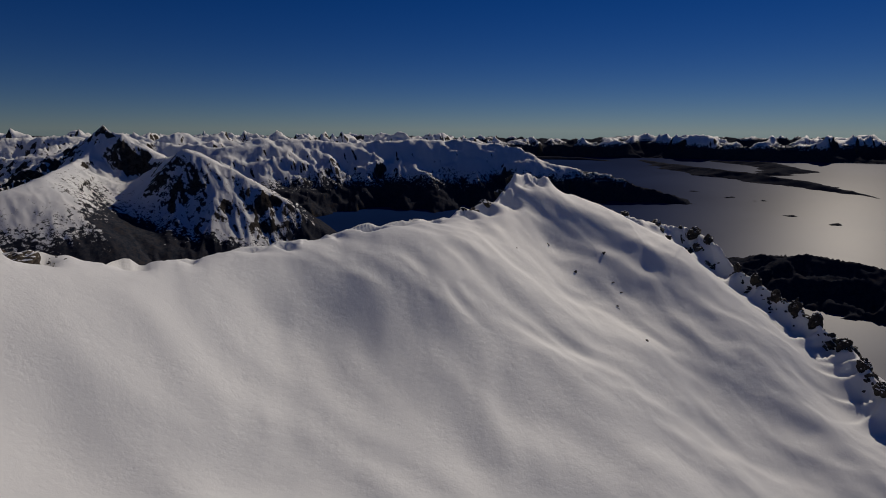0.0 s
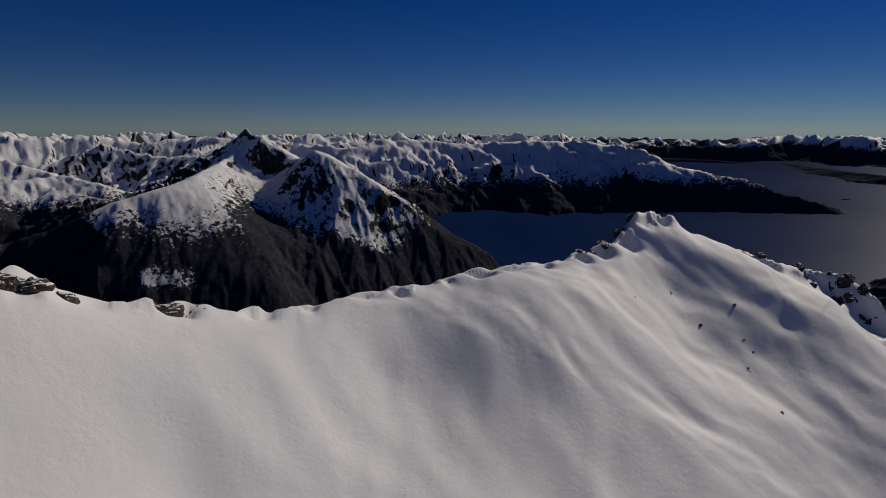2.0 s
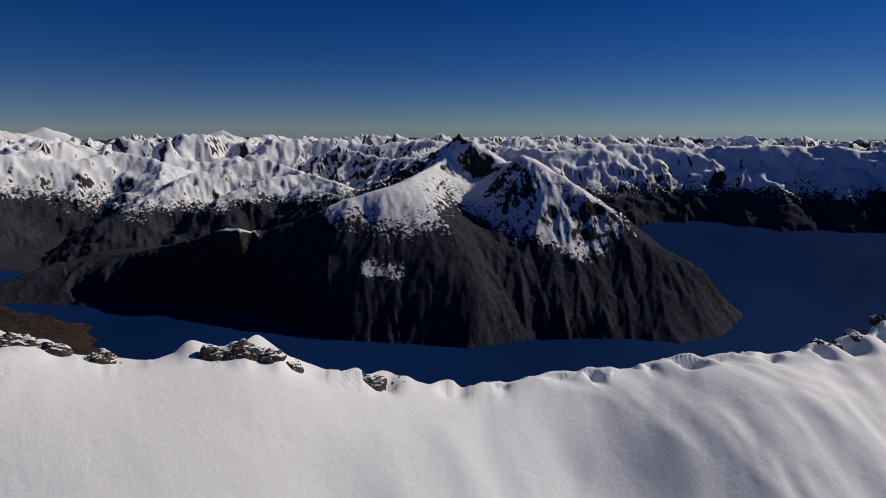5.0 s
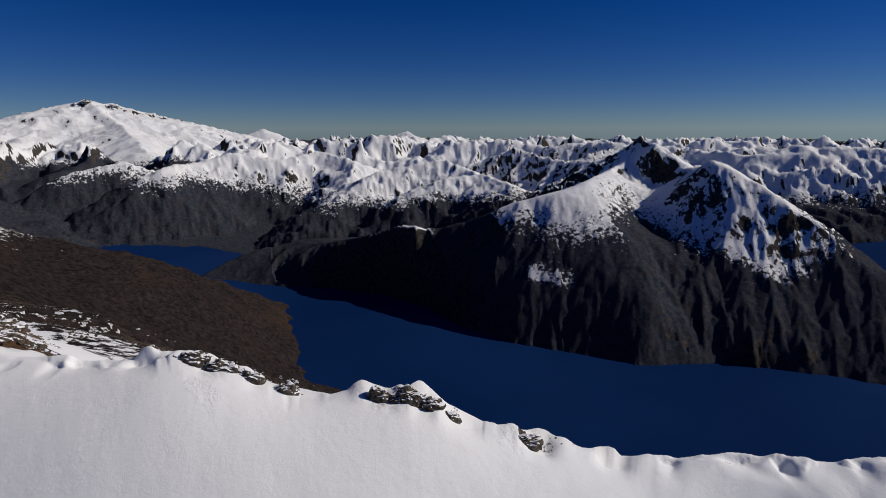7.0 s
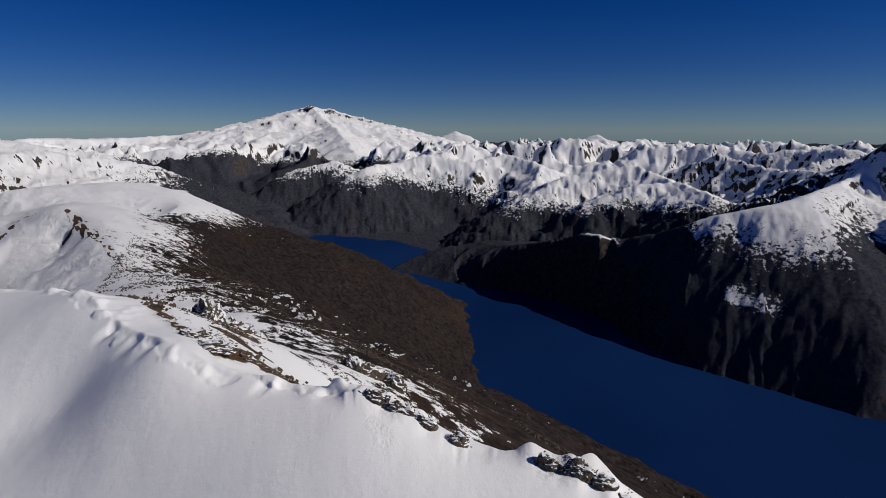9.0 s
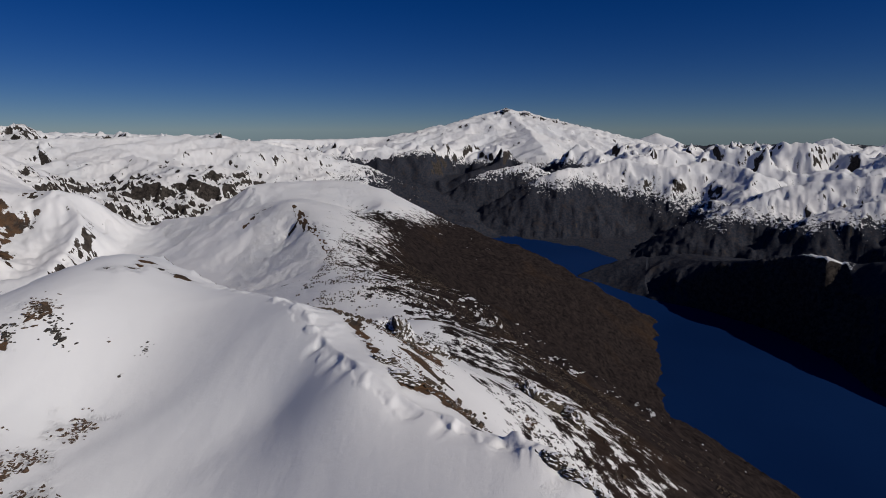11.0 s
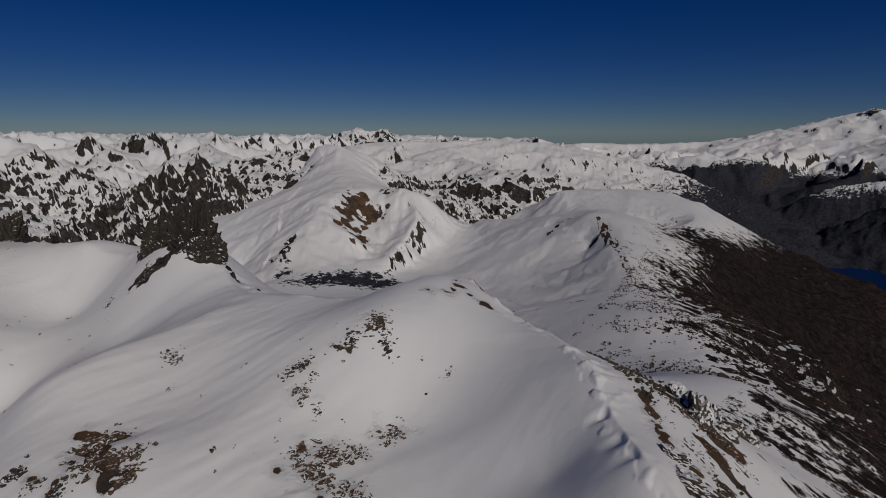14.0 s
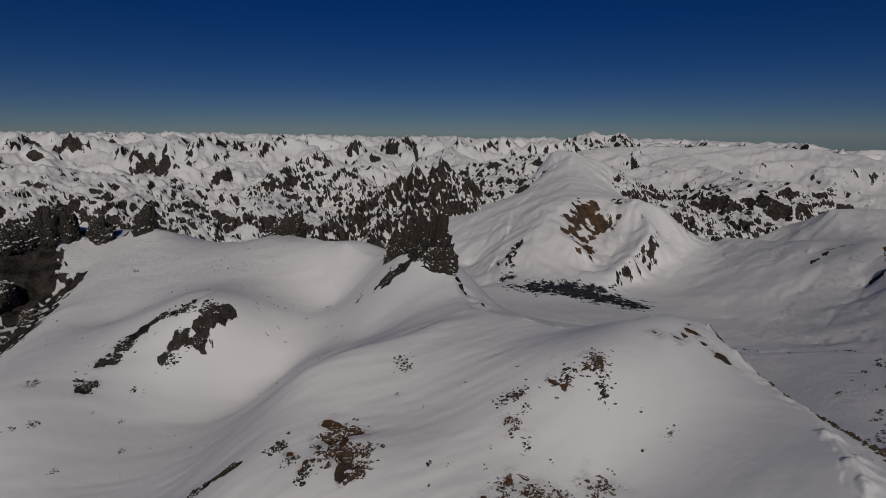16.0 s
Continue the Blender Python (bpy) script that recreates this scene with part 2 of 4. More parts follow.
# the crest under the flight, from its east end to the second summit
CREST = [(120, 60, -78), (108, 90, -66), (97, 114, -55), (100, 130, -51), (92, 148, -44), (85, 159, -38), (80, 173, -31), (66, 172, -26), (48, 172, -23),
         (35, 167, -19), (23, 162, -13), (14, 149, -17), (5, 141, -20), (-8, 129, -21), (-20, 119, -21), (-37, 103, -22), (-48, 89, -21),
         (-60, 75, -17), (-71, 62, -11), (-85, 46, -9), (-96, 35, -4), (-112, 11, -3), (-121, 1, 1), (-138, -9, 0), (-155, -19, 3)]
CREST_TWO = [(-155, -19, 3), (-187, -36, -3), (-204, -56, -6), (-222, -85, 1), (-212, -96, 5), (-195, -98, 6), (-188, -118, -2), (-185, -140, -3),
             (-182, -172, -6), (-205, -213, -4), (-215, -246, 9), (-214, -268, 3), (-203, -325, -2), (-197, -408, -9), (-177, -441, -17),
             (-140, -480, -14), (-113, -490, -5), (-84, -514, -12), (-57, -528, -2), (-25, -500, -8), (30, -480, -10)]
SLOPES = [
    [(-20, 88, -34), (-40, 52, -32), (27, 141, -28), (43, 131, -38), (43, 113, -44), (62, 98, -59), (41, 140, -30)],
    [(-10, 30, -46), (30, 60, -56), (80, 40, -84), (0, -20, -62), (-50, 10, -38), (-80, -20, -34), (-40, -50, -58), (60, -40, -100)],
    [(-125, -18, -12), (-136, -68, -19), (-160, -90, 2), (-129, -94, -11), (-157, -59, -9), (-118, -76, -19), (-100, -62, -22), (-92, -126, -17)],
    [(-146, -166, -10), (-122, -167, -11), (-100, -172, -16), (-84, -181, -32), (-68, -183, -42)],
    [(-157, -220, -28), (-141, -229, -33), (-123, -237, -42), (-101, -248, -58), (-122, -251, -52), (-95, -275, -42)],
    [(-179, -297, -33), (-154, -302, -33), (-106, -294, -20), (-85, -293, -27), (-70, -294, -36), (-188, -326, -18), (-129, -325, -22)],
    [(-66, -146, -28), (-94, -130, -19), (-74, -124, -23), (-121, -128, -15), (-165, -131, -4)],
    [(-66, -365, -40), (-93, -415, -27), (-48, -258, -52), (-71, -208, -52), (-25, -230, -54), (-8, -200, -58), (-54, -184, -51),
     (-14, -266, -44), (-40, -100, -52)],
    [(-89, -496, -17), (-62, -442, -32), (-41, -399, -39), (-24, -360, -44), (-11, -330, -45), (1, -300, -45)],
    [(-38, -460, -46), (-18, -440, -55), (0, -410, -66), (25, -370, -80), (45, -320, -85)],
]
BACKS = [
    [(-284, 16, -45), (-230, 5, -33), (-200, 14, -26), (-216, 37, -42), (-172, 48, -36), (-145, 34, -26), (-120, 55, -40)],
    [(-554, -69, -87), (-462, -29, -75), (-614, 17, -103), (-491, 66, -118), (-362, 104, -110), (-292, 126, -110), (-190, 120, -80)],
    [(-105, 75, -38), (-80, 90, -42), (-60, 110, -48), (-20, 150, -48), (10, 175, -45), (40, 205, -60), (100, 210, -75), (140, 150, -85), (160, 100, -110)],
    [(-60, 250, -150), (60, 320, -150), (200, 250, -150), (250, 80, -180), (-160, 220, -150)],
    [(-280, -60, -60), (-300, -120, -75), (-280, -200, -80), (-300, -300, -90), (-290, -420, -80)],
]
SHORE = [(-1129, 533), (-874, 442), (-733, 466), (-615, 540), (-492, 579), (-367, 680), (-150, 700), (100, 720), (300, 640), (500, 400), (600, 100)]
OUTER = [(-480, -300, -135), (-560, -420, -130), (-420, -500, -130), (-350, -620, -120), (-250, -700, -110), (-60, -700, -90), (60, -560, -60),
         (150, -300, -120), (220, -120, -150), (260, -450, -160), (350, -250, -220)]
near_plate = plate([CREST, CREST_TWO] + SLOPES + BACKS + [OUTER] + [[(x, y, -432)] for x, y in SHORE] + [[(x, y - 160, -330)] for x, y in SHORE[:4]])

def bearing_point(az, el, r):
    """A point by its bearing (left of the y axis), its height angle over HUB and its distance."""
    a = radians(az)
    return (HUB[0] - math.sin(a) * r, HUB[1] + math.cos(a) * r, HUB[2] + math.tan(radians(el)) * r)


MOUNTAINS = []


def mountain(name, label, lines, profile, rough, wave, side=None, bare=0.0, category="mountain"):
    """lines: crests; profile: slopes; rough, wave: ribs and gullies; side: spacing, fall and foot of side ridges; bare: how rocky."""
    seed = 100 + 10 * len(MOUNTAINS)
    lines = list(lines)
    if side:
        lines += [sp for k, ln in enumerate(list(lines)) for sp in spurs(ln, *side, seed + k)]
    MOUNTAINS.append((name, label, category, [(ln, profile) for ln in lines], rough, wave, bare, seed))


MASSIFS = []


def massif(parts, reach, every, sector, ranges):
    """Neighbouring mountains in one sheet, creased along their ridges and gullies. parts: name, label, gully strength, bareness, lines."""
    MASSIFS.append((parts, reach, every, sector, ranges))


massif([
    ("mountain", "snow-capped rocky mountain with forested cliffs rising from the lake", 0.65, 0.02, [
        [(-878, 1643, -46), (-806, 1612, -83), (-732, 1548, -72), (-685, 1504, -48), (-652, 1475, -69), (-614, 1469, -72), (-583, 1460, -93), (-517, 1453, -124), (-469, 1448, -150), (-409, 1445, -182)],
        [(-409, 1445, -182), (-353, 1449, -220), (-299, 1455, -254), (-235, 1460, -282), (-173, 1463, -312), (-127, 1468, -373), (-104, 1437, -421)],
        [(-855, 1587, -131), (-855, 1484, -151), (-831, 1405, -172), (-767, 1350, -193), (-705, 1316, -214), (-650, 1277, -237), (-605, 1221, -265), (-565, 1163, -310), (-521, 1095, -365)],
        [(-583, 1460, -99), (-537, 1392, -161), (-491, 1324, -233), (-441, 1225, -317), (-406, 1153, -384)],
        [(-469, 1448, -155), (-410, 1372, -245), (-359, 1272, -340), (-331, 1217, -386)],
        [(-1250, 1950, -330), (-1100, 2080, -330), (-900, 2050, -370), (-700, 1950, -431), (-500, 1850, -431), (-300, 1750, -431), (-150, 1650, -431), (-60, 1520, -431)]]),
    ("mountain", "smooth white snow dome above dark wooded slopes by the lake", 0.3, -0.4, [
        [(-972, 1459, -92), (-945, 1368, -101), (-917, 1278, -112), (-912, 1232, -124), (-924, 1185, -133), (-964, 1140, -144), (-991, 1103, -157), (-1029, 1068, -176), (-1100, 1024, -212), (-1181, 976, -240)],
        [(-917, 1278, -115), (-833, 1239, -145), (-775, 1205, -181), (-713, 1161, -219), (-658, 1124, -262), (-605, 1074, -310), (-563, 1028, -369)],
        [(-964, 1140, -150), (-912, 1066, -213), (-876, 1017, -258), (-843, 953, -323), (-812, 901, -385)],
        [(-1130, 1640, -130), (-1090, 1540, -165), (-1060, 1430, -190), (-1060, 1310, -215), (-1090, 1210, -245), (-1160, 1120, -280), (-1290, 1010, -340), (-1450, 960, -390)]]),
    ("mountain", "dark rocky summit pyramid dusted with snow", 1.0, -0.1, [
        [(-1099, 1686, -53), (-1047, 1684, -21), (-999, 1686, 12), (-959, 1678, -12), (-925, 1663, -18), (-878, 1643, -46)],
        [(-995, 1680, -1), (-1025, 1650, -38), (-1002, 1559, -77), (-972, 1459, -92), (-964, 1594, -77), (-939, 1527, -114)]]),
    ("mountain", "low wooded headland with rock cliffs and snow patches", 1.0, 0.0, [
        [(-1181, 976, -220), (-1203, 917, -260), (-1302, 881, -289), (-1400, 840, -310), (-1510, 785, -341), (-1584, 723, -382)],
        [(-1052, 1059, -188), (-1017, 980, -269), (-961, 894, -357)]]),
    ("mountain", "dark wooded shore cliffs along the lake", 0.4, -0.3, [
        [(-1619, 643, -431), (-1535, 694, -431), (-1446, 790, -431), (-1351, 840, -431), (-1268, 880, -431), (-1094, 890, -431), (-950, 860, -431), (-815, 872, -431), (-689, 922, -431), (-619, 957, -431), (-550, 976, -431), (-492, 1050, -431), (-442, 1120, -431), (-297, 1205, -431), (-173, 1253, -431), (-98, 1360, -431), (-90, 1476, -431)]]),
], 230, 32, (-24, 76), (800, 2350))
massif([
    ("mountain", "rounded snowy brow with a scrubby brown flank", 0.3, -0.35, [
        [(-555, -65, -87), (-639, -97, -88), (-734, -132, -79), (-819, -167, -68), (-865, -190, -57)],
        [(-865, -190, -57), (-888, -223, -68), (-913, -278, -79), (-969, -360, -95), (-1004, -432, -103), (-1010, -468, -116)],
        [(-915, -195, -59), (-988, -188, -65), (-1062, -172, -87), (-1119, -135, -112), (-1153, -98, -118), (-1205, -77, -115), (-1326, -66, -109), (-1481, -67, -100)],
        [(-1399, -400, -82), (-1418, -327, -77), (-1445, -251, -77), (-1472, -209, -75), (-1501, -133, -84), (-1494, -96, -99), (-1481, -61, -102), (-1438, -21, -126), (-1394, 15, -146), (-1347, 56, -174), (-1274, 114, -223)],
        [(-1172, -185, -111), (-1218, -148, -129), (-1262, -109, -131)],
        [(-1052, -267, -101), (-1104, -339, -123), (-1103, -227, -90)],
        [(-787, -170, -96), (-674, -169, -110), (-586, -152, -113)],
        [(-284, 16, -45), (-380, -10, -60), (-462, -29, -75), (-491, 66, -118), (-362, 104, -110), (-420, 190, -200), (-560, 190, -215), (-620, 330, -340)],
        [(-640, -30, -108), (-640, 20, -125), (-760, 0, -130), (-932, 3, -127), (-907, 78, -185), (-1100, 60, -190), (-1000, 200, -270), (-800, 200, -260)],
        [(-1129, 533, -432), (-874, 442, -432), (-733, 466, -432)]]),
    ("mountain", "white snow peak with bare brown scree face", 0.5, -0.2, [
        [(-1010, -468, -116), (-976, -491, -90), (-946, -525, -56), (-929, -562, -42), (-929, -591, -49), (-938, -650, -43), (-991, -729, -29), (-1062, -801, -10), (-1140, -881, 28), (-1153, -960, 27)],
        [(-1140, -881, 28), (-1199, -852, 10), (-1272, -834, -18), (-1324, -828, -41)],
        [(-923, -653, -44), (-868, -659, -47), (-814, -647, -55), (-755, -624, -75), (-708, -617, -94), (-650, -606, -115), (-606, -594, -140), (-574, -584, -152)],
        [(-814, -647, -55), (-771, -589, -88), (-743, -544, -103)],
        [(-929, -562, -43), (-889, -504, -77), (-836, -475, -101), (-782, -468, -116), (-720, -454, -123)],
        [(-864, -580, -98), (-802, -529, -125), (-727, -497, -136)]]),
    ("valley", "snow basin with a dark strip of leafless wood on its floor", 0.3, -0.5, [
        [(-675, -735, -162), (-540, -532, -137), (-540, -445, -137), (-570, -390, -137), (-562, -311, -130), (-524, -208, -117), (-467, -130, -94)],
        [(-985, -451, -118), (-896, -449, -128), (-814, -454, -139), (-724, -447, -146), (-627, -431, -145)],
        [(-842, -272, -98), (-753, -282, -126), (-670, -272, -138)],
        [(-770, -891, -120), (-715, -806, -137), (-678, -745, -156)],
        [(-875, -932, -92), (-923, -913, -81), (-985, -922, -68), (-1077, -925, -28), (-1152, -960, 24)],
        [(-1299, -754, -100), (-1237, -660, -150), (-1198, -585, -180), (-1173, -521, -190), (-1184, -443, -180)],
        [(-1330, -480, -170), (-1350, -640, -180), (-1420, -760, -170), (-1440, -950, -140), (-1260, -1060, -120), (-1060, -1060, -115), (-990, -1010, -105)]]),
], 190, 30, (78, 152), (430, 1800))
mountain("mountain", "long snowy range with a dark wooded foot beside the lake", [
    [(-1600, 3300, -90), (-1214, 3189, -104), (-1133, 3430, -58), (-872, 3650, -72), (-600, 3800, -95), (-261, 3950, -72), (62, 4050, -78), (387, 4000, -95)],
    [(387, 4000, -95), (679, 3800, -199), (1104, 3640, -299), (1386, 3435, -381), (1500, 3300, -432)],
], (0.46, 260, 0.55), 80, 230, (170, 0.36, -440), -0.1)
mountain("mountain", "jagged dark rock crags streaked with snow", [
    [(-910, -967, -68), (-917, -1015, -23), (-905, -1039, -38), (-895, -1060, -10), (-885, -1081, 23), (-855, -1092, -22), (-835, -1107, 2), (-803, -1118, -20),
     (-761, -1122, -44), (-715, -1117, -63), (-662, -1090, -82), (-586, -1042, -91), (-509, -969, -98)],
    [(-885, -1081, 23), (-803, -1006, -51), (-728, -925, -106)], [(-835, -1107, 2), (-748, -1022, -64), (-673, -940, -105)],
    [(-761, -1122, -44), (-670, -1015, -89), (-580, -906, -113)], [(-895, -1060, -10), (-852, -979, -54), (-855, -909, -74)],
], (1.25, 45, 0.7), 26, 54, None, -0.2)
mountain("mountain", "black rock walls above a white snowfield", [
    [(-630, -1464, -22), (-706, -1485, -14), (-770, -1510, 21), (-817, -1485, -12), (-832, -1420, -31), (-808, -1318, -66)],
], (0.8, 60, 0.45), 26, 80, (120, 0.6, -120), -0.12)
mountain("mountain", "snowy ridge with scattered dark rock", [
    [(-30, -1090, -22), (-91, -1137, -20), (-178, -1077, -44), (-340, -1247, -30), (-432, -1112, -60), (-520, -1200, -60)],
], (0.5, 80, 0.42), 18, 90, (160, 0.45, -130), -0.05)
mountain("mountain", "broad white snow ridge with a smooth flank", [
    [(-58, -2590, -48), (-323, -2873, 51), (-381, -2462, -10), (-643, -2820, 64), (-675, -2503, 3), (-824, -2140, 10), (-1052, -2184, -8), (-1344, -2221, 20)],
    [(200, -1800, 10), (-100, -1700, -10), (-400, -1748, -60), (-725, -1838, -70)],
], (0.4, 200, 0.4), 50, 220, (350, 0.4, -130), 0.0)
mountain("mountain", "snow peaks with dark rock bands behind a white valley", [
    [(-1224, -1178, -34), (-1327, -1140, 15), (-1419, -1108, 28), (-1309, -922, -8), (-1151, -870, 20)],
    [(-1419, -1108, 28), (-1344, -1500, -30), (-1500, -1800, 20)],
], (0.5, 120, 0.42), 35, 150, (250, 0.45, -120), 0.05)
mountain("mountain", "low white hills striped with dark cliffs and forest", [
    [(-1895, -1122, -75), (-2072, -1005, -34), (-1900, -800, -60), (-1672, -676, -54), (-1659, -572, -46), (-1640, -520, -74)],
], (0.35, 120, 0.5), 24, 120, (260, 0.5, -200), 0.2)
mountain("mountain", "wide snowfields with grey rock ledges on the sky line", [
    [(-2640, -1429, -27), (-3143, -1307, 27), (-3144, -1018, 13), (-3200, -880, 0), (-3300, -780, -60)],
    [(-2700, -1900, 10), (-3143, -1307, 27)],
], (0.22, 400, 0.35), 45, 260, (500, 0.25, -180), 0.22)
mountain("mountain", "dark flat-topped rocky peak dusted with snow", [
    [bearing_point(a, e, 4300) for a, e in ((128.4, -0.6), (127.1, 0.75), (126.3, 1.0), (125.4, 0.75), (124.4, 1.0), (123.2, 0.7), (121.1, 0.1), (117.2, -0.2))],
    [bearing_point(126.3, 0.9, 4300), bearing_point(126.8, -0.8, 3700)], [bearing_point(124.4, 0.9, 4300), bearing_point(123.6, -0.9, 3700)],
], (0.75, 130, 0.4), 60, 110, None, 0.22)
mountain("mountain", "snow-topped foothill with brown wooded sides", [
    [(-3347, 253, -287), (-3393, 420, -183), (-3419, 658, -137), (-3384, 819, -192), (-3222, 948, -285)],
    [(-3419, 658, -137), (-3222, 617, -256), (-3073, 642, -380)], [(-3419, 658, -137), (-3842, 617, -194)],
], (0.5, 120, 0.6), 34, 150, (200, 0.6, -410), 0.1)
mountain("valley", "dark wooded valley floor at the head of the lake", [
    [(-2900, -120, -418), (-2860, 150, -422), (-2700, 560, -422), (-2380, 860, -422), (-2000, 960, -422)],
    [(-3200, -300, -410), (-3150, 200, -414), (-2950, 700, -414), (-2600, 1050, -412)],
], (0.04, 170, 0.4), 10, 120, None, -1.0, "valley")
mountain("mountain", "white mountain range above a dark valley", [
    [(-3000, 760, -150), (-3166, 969, -134), (-3197, 1189, -92), (-3016, 1367, -134), (-3092, 1665, -99), (-2734, 1686, -142)],
    [(-2734, 1686, -142), (-2500, 1500, -210), (-2350, 1350, -280)],
], (0.5, 220, 0.55), 45, 190, (240, 0.55, -400))
mountain("mountain", "snowy bench with gullied wooded front", [
    [(-2076, 1126, -270), (-2135, 1324, -212), (-2209, 1486, -161), (-2163, 1637, -136), (-2110, 1783, -111), (-1900, 1780, -150), (-1739, 1672, -176)],
    [(-1840, 1401, -221), (-1825, 1578, -170), (-1762, 1720, -158), (-1501, 1626, -183)],
], (0.42, 150, 0.65), 34, 140, (200, 0.6, -420))
mountain("mountain", "sharp snow ridge with black rock faces", [
    [(-2195, 2064, -148), (-2040, 2217, -60), (-1801, 2160, -102), (-1565, 2092, -109), (-1300, 1900, -90), (-1120, 1720, -50)],
    [(-1583, 2079, -128), (-1552, 2225, -75), (-1547, 2468, -54), (-1700, 2900, -60)],
    [(-2298, 2788, -80), (-2133, 2916, -52), (-1917, 2944, -46), (-1600, 3300, -80)],
], (0.62, 160, 0.55), 50, 170, (230, 0.55, -330), 0.15)
mountain("volcano", "broad white glaciated volcano with a rocky twin summit", [
    [bearing_point(a, e, 9600) for a, e in ((104.6, -0.6), (99.1, -0.66), (93.4, -0.34), (88.0, 0.48), (83.9, 1.46), (82.3, 2.12), (81.3, 2.45), (80.2, 2.08),
                                            (79.3, 2.12), (76.4, 0.88), (71.1, -0.87), (67.5, -1.7))],
    [bearing_point(81.3, 2.4, 9600), bearing_point(79.5, 0.6, 8300), bearing_point(78.6, -0.1, 7000), bearing_point(77.5, -1.9, 5500)],
    [bearing_point(83.9, 1.4, 9600), bearing_point(85.5, -0.3, 8000), bearing_point(87.5, -1.8, 6300)],
    [bearing_point(79.3, 2.1, 9600), bearing_point(75.9, -0.7, 8200), bearing_point(72.5, -1.8, 6600)],
    [bearing_point(88.0, 0.4, 9600), bearing_point(91.0, -1.3, 7500)],
], (0.40, 260, 0.25), 80, 380, None, 0.2, "volcano")
mountain("mountain", "snow-covered foothills under a volcano", [
    [bearing_point(a, e, 6200) for a, e in ((99, -2.4), (96, -1.9), (93.4, -1.3), (90.5, -2.0), (88, -2.3), (85, -1.9), (82, -2.2), (79, -2.0), (75, -2.0), (72, -2.1), (69, -2.0))],
], (0.3, 300, 0.4), 90, 400, (500, 0.35, -420))
mountain("volcano", "small pale snow cone far off on the horizon", [
    [bearing_point(a, e, 18000) for a, e in ((69.1, -0.9), (67.3, -0.05), (66.9, -0.05), (65.3, -0.9))],
], (0.45, 900, 0.3), 30, 900, None, -0.5, "volcano")
mountain("mountain", "far pointed snow peak on the horizon", [
    [bearing_point(a, e, 9000) for a, e in ((56.0, -1.24), (54.2, -0.8), (53.4, -0.31), (52.7, -0.75), (50.6, -1.24))],
], (0.5, 300, 0.35), 60, 400)
for label, line in (
    ("dark wooded peninsula in the lake", [(2729, 7838, -420), (2620, 6205, -390), (2713, 5266, -380), (2830, 4390, -395), (2800, 3616, -428)]),
    ("dark wooded headland at the far shore", [(3603, 7789, -420), (3900, 6790, -385), (3597, 5892, -390), (3147, 5392, -400)]),
    ("dark wooded shore under far mountains", [(1000, 8200, -390), (1900, 8000, -400), (2300, 7600, -425)]),
):
    mountain("peninsula", label, [line], (0.2, 900, 0.2), 40, 300, None, -1.0, "peninsula")
mountain("hill", "dark wooded hill on the lake shore", [
    [(950, 1800, -405), (965, 1660, -362), (1028, 1550, -335), (1132, 1399, -338), (1300, 1250, -350)], [(1028, 1550, -345), (960, 1380, -400), (985, 1260, -432)],
], (0.42, 900, 0.4), 22, 120, None, -1.0, "hill")
for x, y, wide in ((1937, 3424, 42), (1790, 3980, 26), (1859, 3650, 26), (1737, 2851, 16), (1826, 2579, 20)):
    mountain("island", "small dark wooded island in the lake", [[(x - wide, y, LAKE + 6), (x + wide, y + 15, LAKE + 8)]], (0.35, 900, 0.3), 10, 40, None, -1.0, "island")

# sky line and the start of the far ranges, by bearing
BEAR = [-60, -40, -25, -10, -5, 8, 18, 40, 60, 70, 75, 103, 109, 120, 140, 180, 240, 300]
STARTS = [9000, 8800, 8800, 8800, 5500, 4200, 3500, 3400, 3400, 3400, 3500, 4200, 3300, 2600, 1700, 1300, 3000, 9000]
SKYLINE = [-0.9, -0.85, -0.85, -1.1, -1.1, -1.1, -1.1, -1.15, -1.05, -1.2, -1.5, -1.2, -0.3, -0.15, 0.0, 0.3, -0.3, -0.9]
VALLEY = [-470, -470, -470, -470, -470, -450, -430, -400, -410, -428, -420, -420, -230, -170, -140, -130, -300, -470]


def far_ranges(X, Y):
    dx, dy = X - HUB[0], Y - HUB[1]
    r, az = np.hypot(dx, dy), np.degrees(np.arctan2(-dx, dy))
    az = np.where(az < -60, az + 360, az)
    start, top, low = np.interp(az, BEAR, STARTS), np.interp(az, BEAR, SKYLINE), np.interp(az, BEAR, VALLEY)
    k = np.where(r < FLAT, 1.0, FLAT * (1 + np.log(np.maximum(r, FLAT) / FLAT)) / r)
    x, y = dx * k, dy * k
    wx, wy = x + 45 * fbm(x / 260, y / 260, 4, 40), y + 45 * fbm(x / 260, y / 260, 4, 50)
    n = ridged(wx / 430, wy / 430, 7, 60, 0.46)
    n = np.clip((n - 0.2) / 0.66, 0, 1.15)
    high = HUB[2] + np.tan(np.radians(top + 0.18 * fbm(x / 600, y / 600, 2, 70))) * r + 8
    low = np.maximum(low, high - 150 / k)
    z = low + (high - low) * n
    fade = np.clip((r - start) / 1100, 0, 1)
    floor = np.interp(az, BEAR, VALLEY) - 50
    return np.where(fade > 0, floor + (z - floor) * fade * (2 - fade), -520)


